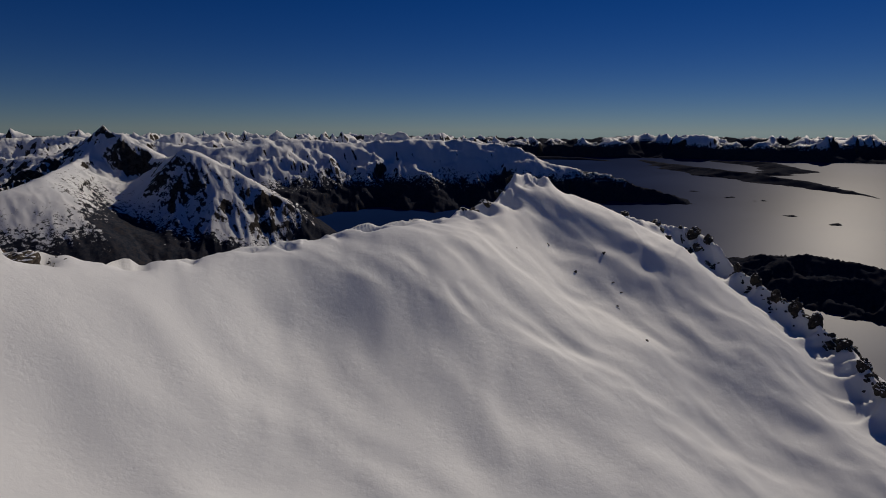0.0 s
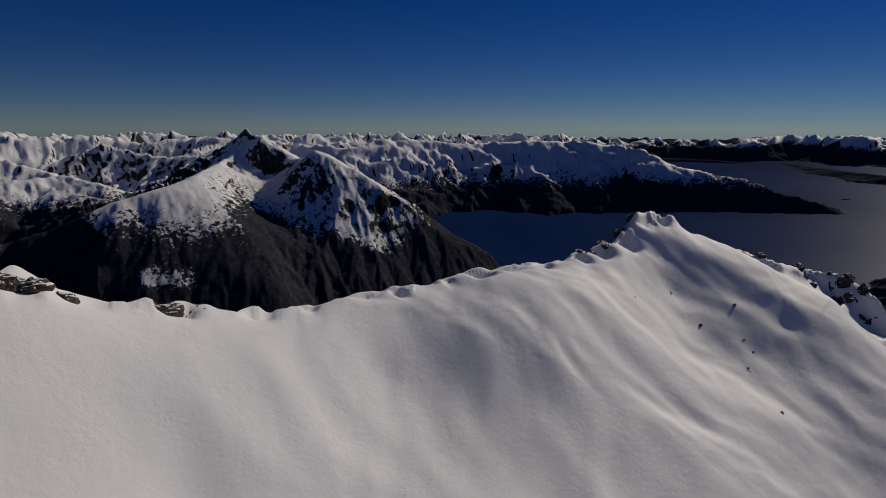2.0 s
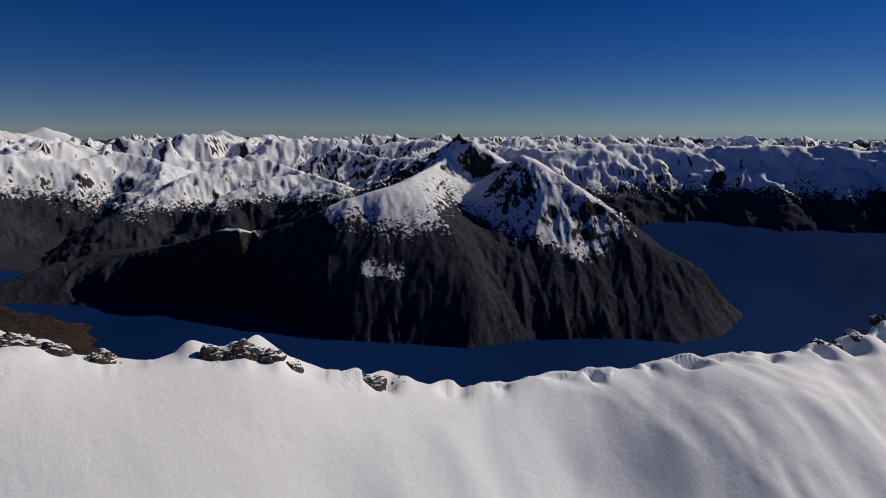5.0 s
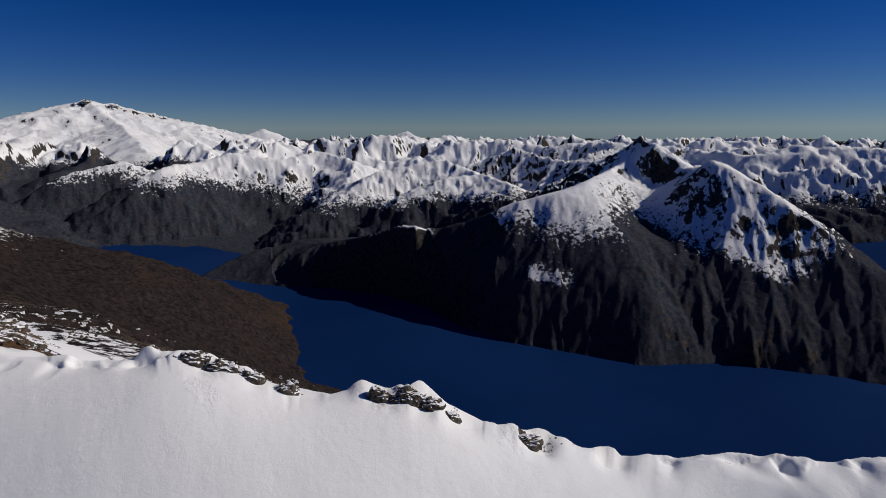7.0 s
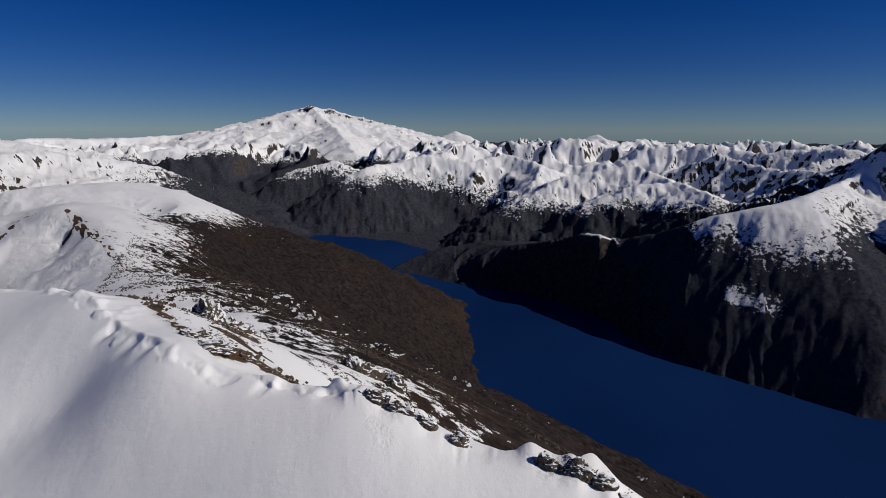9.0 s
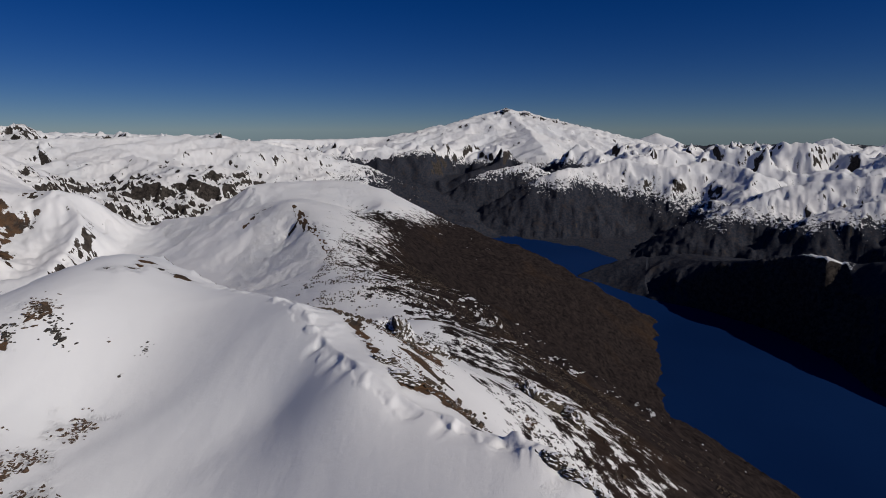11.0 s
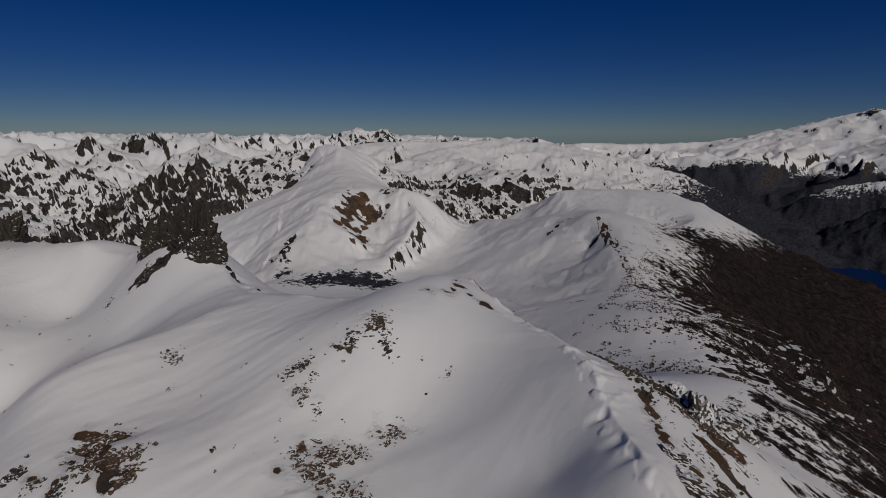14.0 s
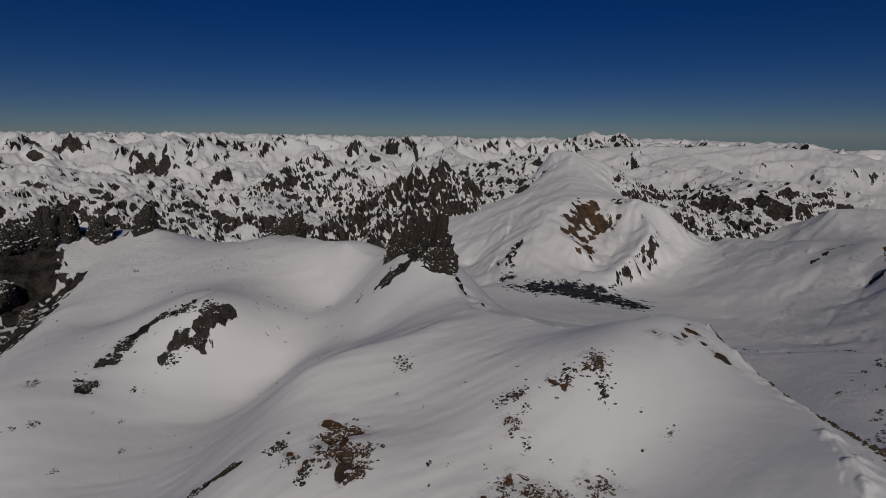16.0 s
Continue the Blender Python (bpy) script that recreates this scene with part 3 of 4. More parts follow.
# wind ridges and rolls in the snow: line, height, width
FOLDS = [
    ([(-175, -168, 0), (-146, -165, 0), (-122, -167, 0), (-100, -174, 0), (-84, -184, 0), (-66, -188, 0)], 2.4, 10),
    ([(-160, -205, 0), (-128, -214, 0), (-100, -226, 0), (-80, -240, 0)], 1.8, 9),
    ([(-205, -98, 0), (-196, -90, 0), (-186, -80, 0), (-172, -72, 0)], 0.8, 7),
    ([(-150, -22, 0), (-140, -36, 0), (-128, -52, 0), (-112, -66, 0)], 0.9, 14),
    ([(-128, 2, 0), (-122, -14, 0), (-112, -30, 0), (-98, -42, 0)], 0.8, 14),
]
HUMPS = [([(-99, 31.5, 0), (-95.5, 36, 0), (-90, 41.5, 0)], 1.3, 2.8), ([(-77, 55.8, 0), (-73.5, 59.6, 0), (-69.5, 64, 0)], 2.4, 2.8), ([(-60, 74.5, 0), (-55.5, 79.5, 0)], 1.4, 2.4),
         ([(20, 159, 0), (27, 164, 0)], 1.2, 3.2)]
# bare rock and scree: points and the radius of the bare ground round their line
ROCKY = [
    ([(-216, -240, 0), (-214, -262, 0)], 10, 0.9), ([(-211, -225, 0), (-196, -176, 0)], 5, 0.6), ([(-197, -408, 0), (-190, -425, 0)], 12, 0.7),
    ([(-120, -490, 0), (-84, -512, 0), (-57, -525, 0), (-20, -480, 0), (-20, -440, 0)], 17, 0.7), ([(-218, -236, 0), (-212, -222, 0)], 6, 0.5),
    ([(-300, 20, 0), (-290, 24, 0)], 5, 0.3), ([(-222, -80, 0), (-208, -56, 0), (-196, -42, 0)], 6, 0.7),
    ([(-835, -245, 0), (-872, -236, 0), (-880, -220, 0)], 15, 0.85), ([(-905, -670, 0), (-850, -610, 0), (-815, -585, 0), (-775, -567, 0)], 40, 0.72), ([(-60, -300, 0), (-20, -330, 0)], 14, 0.3),
    ([(-849, -170, 0), (-765, -132, 0), (-679, -101, 0), (-592, -74, 0)], 9, 1.1), ([(-689, -623, 0), (-655, -601, 0), (-635, -593, 0)], 11, 0.85), ([(-932, -605, 0), (-930, -591, 0)], 18, 0.8),
    ([bearing_point(79.6, 1.75, 9350), bearing_point(76.5, 0.5, 9300), bearing_point(73.5, -0.4, 9300)], 110, 0.55), ([bearing_point(82.0, 1.9, 9350), bearing_point(81.4, 2.2, 9400)], 80, 0.6),
]


def spot(x, y, line, wide):
    """1 on the line, fading over the width."""
    px, py = [p[0] for p in line], [p[1] for p in line]
    k = np.zeros(x.shape)
    m = (x > min(px) - 3 * wide) & (x < max(px) + 3 * wide) & (y > min(py) - 3 * wide) & (y < max(py) + 3 * wide)
    if m.any():
        k[m] = np.exp(-(along(line, x[m], y[m])[0] / wide) ** 2)
    return k


# rusty scree on the near slopes
SCREE = [([(x, y, 0), (x + 0.45 * r, y - 0.6 * r, 0)], r, much) for x, y, r, much in (
    (-160, -89, 5, 0.7), (-129.5, -93, 4, 0.7), (-118, -75, 6, 0.9), (-110, -76, 6, 0.9), (-109.5, -64, 6, 0.8), (-123, -70, 5, 0.7), (-134, -66, 5, 0.7),
    (-138, -101, 4, 0.5), (-150, -92, 4, 0.5), (-165, -4, 4, 0.6), (-162, 8, 5, 0.7), (-160, 16, 5, 0.7),
    (-133, 12, 5, 0.6), (-125, 22, 5, 0.7), (-74, 58, 3, 0.5), (-89, 36, 3, 0.5), (-60, 73, 3, 0.5))]

SCREE += [([(-93, -139, 0), (-97, -127, 0)], 4, 1.3), ([(-90, -132, 0), (-88, -121, 0), (-86, -114, 0)], 4.5, 1.5), ([(-87, -136, 0), (-85, -130, 0)], 2.5, 1.0),
          ([(-77, -125, 0), (-79, -128, 0)], 2, 1.2), ([(-78, -142, 0), (-78, -133, 0)], 2, 0.9), ([(-67, -150, 0), (-59, -158, 0)], 2.5, 0.9),
          ([(-188, -86, 0), (-191, -79, 0), (-209, -82, 0)], 4, 0.9), ([(-203, -80, 0), (-199, -72, 0), (-198, -62, 0)], 4, 0.9)]
SCREE += [([(-170, -1, 0), (-164, 7, 0), (-162, 14, 0)], 4, 1.1), ([(-157, -5, 0), (-140, 0, 0), (-132, 4, 0)], 3, 1.0), ([(-120, 10, 0), (-124, 14, 0), (-125, 19, 0)], 4, 1.1),
          ([(-150, 10, 0), (-143, 16, 0)], 3.5, 0.9), ([(-112, 24, 0), (-115, 30, 0)], 3, 0.9)]
# dark bare rock in the basin
CLIFFS = [([(-112, -307, 0), (-90, -300, 0), (-77, -307, 0)], 4.5, 0.9), ([(-72, -306, 0), (-63, -303, 0), (-51, -293, 0)], 5, 1.0), ([(-112, -291, 0), (-97, -289, 0), (-93, -283, 0)], 4, 0.7),
          ([(-85, -287, 0), (-76, -283, 0)], 4, 0.7), ([(-43, -281, 0), (-40, -277, 0)], 4.5, 1.6), ([(-24, -289, 0), (-20, -287, 0)], 3, 1.0),
          ([(-26, -524, 0), (-38, -494, 0), (-28, -450, 0), (-16, -415, 0)], 24, 0.95), ([(-60, -463, 0), (-54, -455, 0)], 9, 1.0), ([(-42, -431, 0), (-38, -426, 0)], 7, 0.9),
          ([(-207, -237, 0), (-195, -243, 0), (-186, -249, 0)], 5, 0.8), ([(-190, -410, 0), (-188, -369, 0)], 8, 0.7)]
# where the woods reach up into the snow, and where snow lies low in the woods
WOODS = [([(-571, -513, 0), (-591, -488, 0), (-631, -468, 0), (-650, -419, 0), (-646, -375, 0)], 44, -105), ([(-513, -187, 0), (-510, -156, 0), (-511, -135, 0), (-537, -112, 0)], 22, -105),
         ([(-1366, 975, 0), (-1258, 972, 0), (-1190, 950, 0)], 42, 150), ([(-833, 985, 0), (-751, 1015, 0)], 26, 100), ([(-660, 1396, 0), (-545, 1345, 0), (-450, 1330, 0)], 70, 70), ([(-555, 1399, 0), (-416, 1390, 0)], 50, 60), ([(-638, -588, 0), (-600, -560, 0)], 16, -80), ([bearing_point(67.3, 0, 18000), bearing_point(66.9, 0, 17900)], 900, 330),
         ([bearing_point(97, 0, 4200), bearing_point(88, 0, 4600)], 850, -110), ([(-1075, 1040, 0), (-1130, 1005, 0), (-1181, 976, 0)], 45, -90)]


def station(line, x, y):
    """How far along a line the nearest place on it lies."""
    best, s, start = np.full(x.shape, 1e9), np.zeros(x.shape), 0.0
    for (x0, y0, _), (x1, y1, _) in zip(line, line[1:]):
        dx, dy = x1 - x0, y1 - y0
        length = math.hypot(dx, dy)
        t = np.clip(((x - x0) * dx + (y - y0) * dy) / length ** 2, 0, 1)
        q = np.hypot(x - x0 - t * dx, y - y0 - t * dy)
        s = np.where(q < best, start + t * length, s)
        best = np.minimum(best, q)
        start += length
    return s


# wind scoops under the snow lip: place along the crest, depth, half width
scoop_rng = np.random.RandomState(77)
SCOOPS, place_on = [], 4.0
while place_on < 420:
    SCOOPS.append((place_on, scoop_rng.uniform(0.7, 3.0), scoop_rng.uniform(1.2, 3.4)))
    place_on += scoop_rng.uniform(4.5, 13.0)


def near_land(x, y):
    """Height and bareness of the ridge under the flight."""
    dx, dy = x - HUB[0], y - HUB[1]
    r, az = np.hypot(dx, dy), np.degrees(np.arctan2(-dx, dy))
    az = np.where(az < -60, az + 360, az)
    z = near_plate(x, y)
    # wind-blown swells that run down the slope
    c, s = math.cos(-0.49), math.sin(-0.49)
    u, v = x * c + y * s, -x * s + y * c
    drift = 0.85 * fbm(u / 26 + 0.5 * fbm(x / 30, y / 30, 2, 230), v / 17 + 0.4 * fbm(x / 25, y / 25, 2, 232), 3, 240, 0.4)
    drift += 0.45 * (ridged(u / 40 + 0.6 * fbm(x / 34, y / 34, 2, 235), v / 26, 2, 245, 0.35) - 0.5)
    drift += 0.5 * fbm(u / 24 + 0.5 * fbm(x / 20, y / 20, 2, 233), v / 10, 2, 238, 0.4)
    windy = np.maximum(np.clip((60 - az) / 40, 0.10, 1), np.clip((az - 240) / 50, 0, 1)) * np.clip((240 - r) / 60, 0, 1)
    z = z + windy * drift + (0.3 + 0.7 * windy) * 1.2 * fbm(x / 44, y / 44, 2, 200) + 0.06 * fbm(x / 6, y / 6, 3, 210)
    # wind streaks down the snow of the basin side
    streaked = np.clip((az - 118) / 15, 0, 1) * np.clip((250 - az) / 40, 0, 1) * np.clip((600 - r) / 80, 0, 1)
    u, v = 0.93 * x - 0.37 * y, 0.37 * x + 0.93 * y
    z = z + streaked * (0.35 * fbm(u / 60 + 0.3 * fbm(x / 40, y / 40, 2, 236), v / 13, 3, 246, 0.5) + 0.1 * fbm(u / 22, v / 4, 2, 247))
    # scalloped snow lip along the crest, and the drop behind it
    d, m = np.full(x.shape, 900.0), r < 680                  # positive: the camera's side
    d[m] = (lambda near: near[0] * near[2])(along(CREST + CREST_TWO[1:], x[m], y[m]))
    back = np.maximum(-d, 0)
    z = z - 4.5 * (1 - np.exp(-back / 7)) * np.exp(-back / 55)
    size = 1.1 * np.clip(0.1 + 1.5 * fbm(x / 7, y / 7, 3, 255), 0, 1.0) * np.clip(0.6 + 1.6 * perlin(x / 30, y / 30, 257), 0.15, 1.2)
    edge = 2.0 + 3.0 * fbm(x / 6, y / 6, 3, 250)
    z = z + (size - 0.25) * (1 - np.clip((d - edge) / 0.6, 0, 1)) * np.exp(-back / 6)
    m = (r < 300) & (np.abs(d) < 70)
    if m.any():
        s, dd, cut = station(CREST, x[m], y[m]), d[m], np.zeros(m.sum())
        for at, deep, wide in SCOOPS:
            cut = np.maximum(cut, (0.45 if at > 335 else 1.0) * deep * np.exp(-np.abs((s - at) / wide) ** 3))
        z[m] -= cut * np.clip((dd - 0.3) / 0.8, 0, 1) * np.clip((6.5 - dd) / 4.5, 0, 1)
        z[m] += 0.3 * cut * np.exp(-(dd / 1.3) ** 2)
        lip = np.interp(s, [0, 50, 60, 100, 138, 150, 162, 172, 182, 190, 202], [7, 8, 9, 9, 8, 3, 1.5, 2.5, 3, 2, 0]) 
        ragged = lip * (1.5 * np.abs(perlin(s / 8, s * 0 + 0.5, 290)) - 0.45 + 0.6 * perlin(s / 3, s * 0 + 0.5, 291))
        z[m] -= (dd > 0) * (lip * (1 - np.exp(-dd / 5)) * np.exp(-(dd / 17) ** 2) + ragged * np.clip(dd / 2.5, 0, 1) * np.exp(-dd / 4))
    # snow-capped rock humps on the crest
    for line, tall, wide in HUMPS:
        z = z + tall * spot(x, y, line, wide) * (0.7 + 0.6 * fbm(x / 5, y / 5, 2, 275))
    # folds in the snow: sharp on the right of the line, drawn out on its left
    for line, tall, wide in FOLDS:
        m = (np.abs(x - line[0][0]) < 160) & (np.abs(y - line[0][1]) < 160)
        q, _, side, ends = along(line, x[m], y[m])
        z[m] += tall * np.where(side > 0, np.exp(-(q / wide) ** 2), np.exp(-(q / (0.5 * wide)) ** 2)) * np.clip(1 - ends, 0, 1)
    far = np.clip((r - 230) / 250, 0, 1) * np.maximum(np.clip((98 - az) / 15, 0.03, 1), np.clip((az - 250) / 40, 0, 1))
    z = z + far * 11 * (ridged(x / 80, y / 80, 4, 220, 0.45) - 0.5)
    bare = np.full(x.shape, -3.0)
    for line, wide, much in ROCKY[:7]:
        k = spot(x, y, line, wide)
        z = z + k * much * (5 * ridged(x / 16, y / 16, 4, 260) - 1.5)
        bare = np.maximum(bare, k * (much + 3.0) - 3.0)
    mottle = 0.5 * fbm(x / 5, y / 5, 3, 270)
    for line, wide, much in SCREE + CLIFFS:
        k = spot(x, y, line, wide)
        bare = np.maximum(bare, np.where(k > 0.02, k * (0.8 * much + 0.25) - 0.25 + mottle, -3.0))
    return z, bare


GROUND = len(MOUNTAINS) + sum(len(m[0]) for m in MASSIFS) + 1     # number of the ridge under the flight


def land(X, Y):
    """Height of the land, the mountain that it belongs to, and how bare it is."""
    dx, dy = X - HUB[0], Y - HUB[1]
    r, az = np.hypot(dx, dy), np.degrees(np.arctan2(-dx, dy))
    wx, wy = X + 12 * fbm(X / 60, Y / 60, 4, 10), Y + 12 * fbm(X / 60, Y / 60, 4, 20)
    ux, uy = X + 60 * fbm(X / 400, Y / 400, 4, 30), Y + 60 * fbm(X / 400, Y / 400, 4, 35)
    Z, owner, bare = far_ranges(X, Y), np.zeros(X.shape, int), np.full(X.shape, -0.25)
    for k, (_, _, _, lines, rough, wave, rocky, seed) in enumerate(MOUNTAINS):
        far = abs(lines[0][0][0][0]) + abs(lines[0][0][0][1]) > 4500
        H, D = np.full(X.shape, -9999.0), np.zeros(X.shape)
        for ln, profile in lines:
            h, d = crest_field(*((ux, uy) if far else (wx, wy)), ln, profile)
            up = h > H
            H, D = np.where(up, h, H), np.where(up, d, D)
        m = H > -530
        if m.any():
            x, y = X[m], Y[m]
            H[m] += rough * np.clip(D[m] / (rough * 1.6), 0.3, 1) * (ridged(x / wave, y / wave, 6, seed, 0.5) - 0.5)
        up = H > Z
        Z, owner, bare = np.where(up, H, Z), np.where(up, k + 1, owner), np.where(up, rocky, bare)
    first = len(MOUNTAINS) + 1
    sheet, mine = np.full(X.shape, -9999.0), np.zeros(X.shape, int)
    for parts, reach, every, (a0, a1), (r0, r1) in MASSIFS:
        m = (az > a0) & (az < a1) & (r > r0) & (r < r1)
        h, d, which = creased([lines for *_, lines in parts], every)(X[m] + 0.3 * (wx[m] - X[m]), Y[m] + 0.3 * (wy[m] - Y[m]))
        h -= 1.3 * np.maximum(d - reach, 0)
        sheet[m], mine[m] = h, first + which
        h = h - 40 * np.maximum(a0 + 14 - az[m], 0) - np.maximum(r0 + 170 - r[m], 0)
        up = h > Z[m]
        Z[m], owner[m] = np.where(up, h, Z[m]), np.where(up, first + which, owner[m])
        bare[m] = np.where(up, np.array([p[3] for p in parts])[which], bare[m])
        first += len(parts)
    m = (r < 1500) & ((az < 105) | (r < 760))
    zn, bn = np.full(X.shape, -9999.0), np.zeros(X.shape)
    z, bare_near = near_land(X[m], Y[m])
    zn[m], bn[m] = z, bare_near
    # the ridge passes into the brow and the basin behind it
    join = np.clip((az - 80) / 12, 0, 1) * np.clip((r - 455) / 150, 0, 1)
    join = join * join * (3 - 2 * join) * (sheet > -9000) * (az > 78)
    zn = np.where(join > 0, zn * (1 - join) + sheet * join, zn)
    up = zn > Z
    Z, owner, bare = np.where(up, zn, Z), np.where(up, np.where(join > 0.5, mine, GROUND), owner), np.where(up, np.where(join > 0.5, -0.3, bn), bare)
    for line, wide, much in ROCKY[7:]:
        k = spot(X, Y, line, wide)
        m = k > 0.01
        bare[m] += much * k[m] * (1 + 1.1 * fbm(X[m] / (0.5 * wide), Y[m] / (0.5 * wide), 3, 271))
    return Z, owner, bare


def rings(*spans):
    """Radii in even steps of their logarithm: (from, to, step)."""
    out = []
    for a, b, s in spans:
        out += list(np.exp(np.arange(math.log(a), math.log(b), s)))
    return np.array(out + [spans[-1][1]])


def mesh_object(name, verts, quads, mat, attributes):
    me = bpy.data.meshes.new(name)
    me.vertices.add(len(verts))
    me.vertices.foreach_set("co", verts.astype(np.float32).ravel())
    me.loops.add(len(quads) * 4)
    me.loops.foreach_set("vertex_index", quads.astype(np.int32).ravel())
    me.polygons.add(len(quads))
    me.polygons.foreach_set("loop_start", np.arange(0, len(quads) * 4, 4, dtype=np.int32))
    me.polygons.foreach_set("use_smooth", np.ones(len(quads), bool))
    for key, values in attributes.items():
        kind = 'FLOAT_VECTOR' if values.ndim == 2 else 'FLOAT'
        at = me.attributes.new(key, kind, 'POINT')
        at.data.foreach_set("vector" if values.ndim == 2 else "value", values.astype(np.float32).ravel())
    me.update(calc_edges=True)
    me.validate()
    me.materials.append(mat)
    return new(name, me)


def polar(az, radii):
    A, R = np.meshgrid(np.radians(az), radii)
    return HUB[0] - np.sin(A) * R, HUB[1] + np.cos(A) * R


def polar_quads(nr, na, wrap):
    i, j = np.meshgrid(np.arange(nr - 1), np.arange(na if wrap else na - 1), indexing="ij")
    k = (j + 1) % na
    return np.stack([i * na + j, (i + 1) * na + j, (i + 1) * na + k, i * na + k], -1).reshape(-1, 4)


SEEN = np.concatenate([np.arange(-54, 187, 0.14), np.arange(187, 306, 2.0)])
RADII = rings((0.01, 0.3, 0.6), (0.3, 14, 0.22), (14, 90, 0.03), (90, 230, 0.0048), (230, 900, 0.0085), (900, 2100, 0.0048), (2100, 6000, 0.009), (6000, 10500, 0.008), (10500, 20000, 0.02))
X, Y = polar(SEEN, RADII)
Z, OWNER, BARE = land(X, Y)
# ribs and gullies down the slopes, then steepness and aspect
R = np.hypot(X - HUB[0], Y - HUB[1])


def slope():
    dzr = np.gradient(Z, axis=0) / np.maximum(np.gradient(R, axis=0), 1e-6)
    dza = (np.roll(Z, -1, 1) - np.roll(Z, 1, 1)) / np.maximum(np.hypot(np.roll(X, -1, 1) - np.roll(X, 1, 1), np.roll(Y, -1, 1) - np.roll(Y, 1, 1)), 1e-6)
    ux, uy = (X - HUB[0]) / R, (Y - HUB[1]) / R             # outwards; leftwards is (-uy, ux)
    return dzr * ux - dza * uy, dzr * uy + dza * ux


gx, gy = slope()
CUT = np.array([0.5] + [{"volcano": 0.4, "valley": 0.1, "peninsula": 0.5, "hill": 0.7, "island": 0.3}.get(m[2], 0.95) for m in MOUNTAINS] + [p[2] for m in MASSIFS for p in m[0]] + [0.3])[OWNER]
CUT = np.where(OWNER == GROUND, CUT * np.clip((R - 260) / 250, 0, 1) * np.clip((98 - np.degrees(np.arctan2(-(X - HUB[0]), Y - HUB[1]))) / 10, 0, 1), CUT)
incline = np.hypot(gx, gy)
shrink = np.where(R < FLAT, 1.0, FLAT * (1 + np.log(np.maximum(R, FLAT) / FLAT)) / R)
for m, wave, deep in ((R < 2050, 95.0, 11.0), (R >= 2050, 52.0, 6.5)):
    m &= (CUT > 0) & (Z > LAKE - 20)
    k = shrink[m]
    rib = gullies((X[m] - HUB[0]) * k, (Y[m] - HUB[1]) * k, gx[m], gy[m], wave, 4, 900)
    Z[m] += CUT[m] * deep / k * np.clip(incline[m] / 0.6, 0.08, 1.3) * rib
gx, gy = slope()
STEEP = np.hypot(gx, gy) + BARE
BROW = len(MOUNTAINS) + len(MASSIFS[0][0]) + 1
RELIEF = np.where((OWNER == GROUND) | (OWNER == BROW), 0.2 + 3 * np.clip(BARE, 0, 1) + 4 * np.clip((R - 300) / 500, 0, 1), np.clip(R / 400, 2, 5) * np.clip(0.5 + 2 * BARE, 0.25, 1.2))
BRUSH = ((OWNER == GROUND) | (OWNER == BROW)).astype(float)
WARM = np.zeros(Z.shape)
for line, wide, much in ROCKY[5:9] + ROCKY[10:11] + SCREE:
    WARM = np.maximum(WARM, spot(X, Y, line, wide * 1.5))
sunny = -(gx * SUN_WAY[0] + gy * SUN_WAY[1]) / (np.hypot(gx, gy) + 0.12) / math.cos(radians(SUN_HEIGHT))
BEARING = np.degrees(np.arctan2(-(X - HUB[0]), Y - HUB[1]))
inland = np.clip((R - 1900) / 600, 0, 1)
HIGH = Z + 195.0 - (160 - 105 * np.clip((R - 330) / 400, 0, 1)) * np.clip(sunny, -0.1, 1) * (1 - 0.6 * inland) + (95 - 75 * np.clip((BEARING - 66) / 8, 0, 1) * np.clip((110 - BEARING) / 5, 0, 1) * np.clip((5200 - R) / 800, 0, 1)) * inland + 45 * np.clip((BEARING - 100) / 10, 0, 1) - np.maximum(R - 3500, 0) * 0.008
for line, wide, much in WOODS:
    HIGH = HIGH + much * spot(X, Y, line, wide)
# on the flank behind the crest the snow ends higher up, the more so the nearer
flank = np.clip(sunny * 3, 0, 1) * np.clip((BEARING - 20) / 10, 0, 1) * np.clip((104 - BEARING) / 8, 0, 1) * (R < 1500)
m = flank > 0
gap, _, side, _ = along(CREST + CREST_TWO[1:], X[m], Y[m])
flank[m] *= np.clip((-gap * side - 18) / 25, 0, 1)
edge = np.interp(R, [0, 170, 240, 420, 570, 765, 980, 1200, 1500], [-25, -34, -42, -68, -86, -95, -92, -130, -180])
HIGH = HIGH * (1 - flank) + (Z - edge) * 1.8 * flank
P = np.stack([X, Y, Z], -1).reshape(-1, 3)
quads = polar_quads(*X.shape, True)
own = OWNER.ravel()[quads[:, 0]]
dry = (P[quads, 2] > LAKE - 25).any(1)
Q = draw_in(P)
THINGS = [("mountain_range", "distant snow-capped mountain ranges above dark forested valleys", "mountains", "stuff")]
THINGS += [(name, label, category, "") for name, label, category, *_ in MOUNTAINS]
THINGS += [(name, label, name, "") for parts, *_ in MASSIFS for name, label, *_ in parts]
THINGS += [("ground", "wind-packed snow ridge with a rocky crest and scrubby slopes", "ground", "structure")]
for k, (name, label, category, kind) in enumerate(THINGS):
    q = quads[(own == k) & dry]
    if not len(q):
        continue
    used, q = np.unique(q, return_inverse=True)
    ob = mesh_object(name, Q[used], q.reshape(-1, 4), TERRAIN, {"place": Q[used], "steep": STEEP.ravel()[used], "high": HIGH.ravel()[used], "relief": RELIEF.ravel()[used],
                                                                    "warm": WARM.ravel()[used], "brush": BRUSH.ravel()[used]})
    tagged(ob, label, category, "", kind)

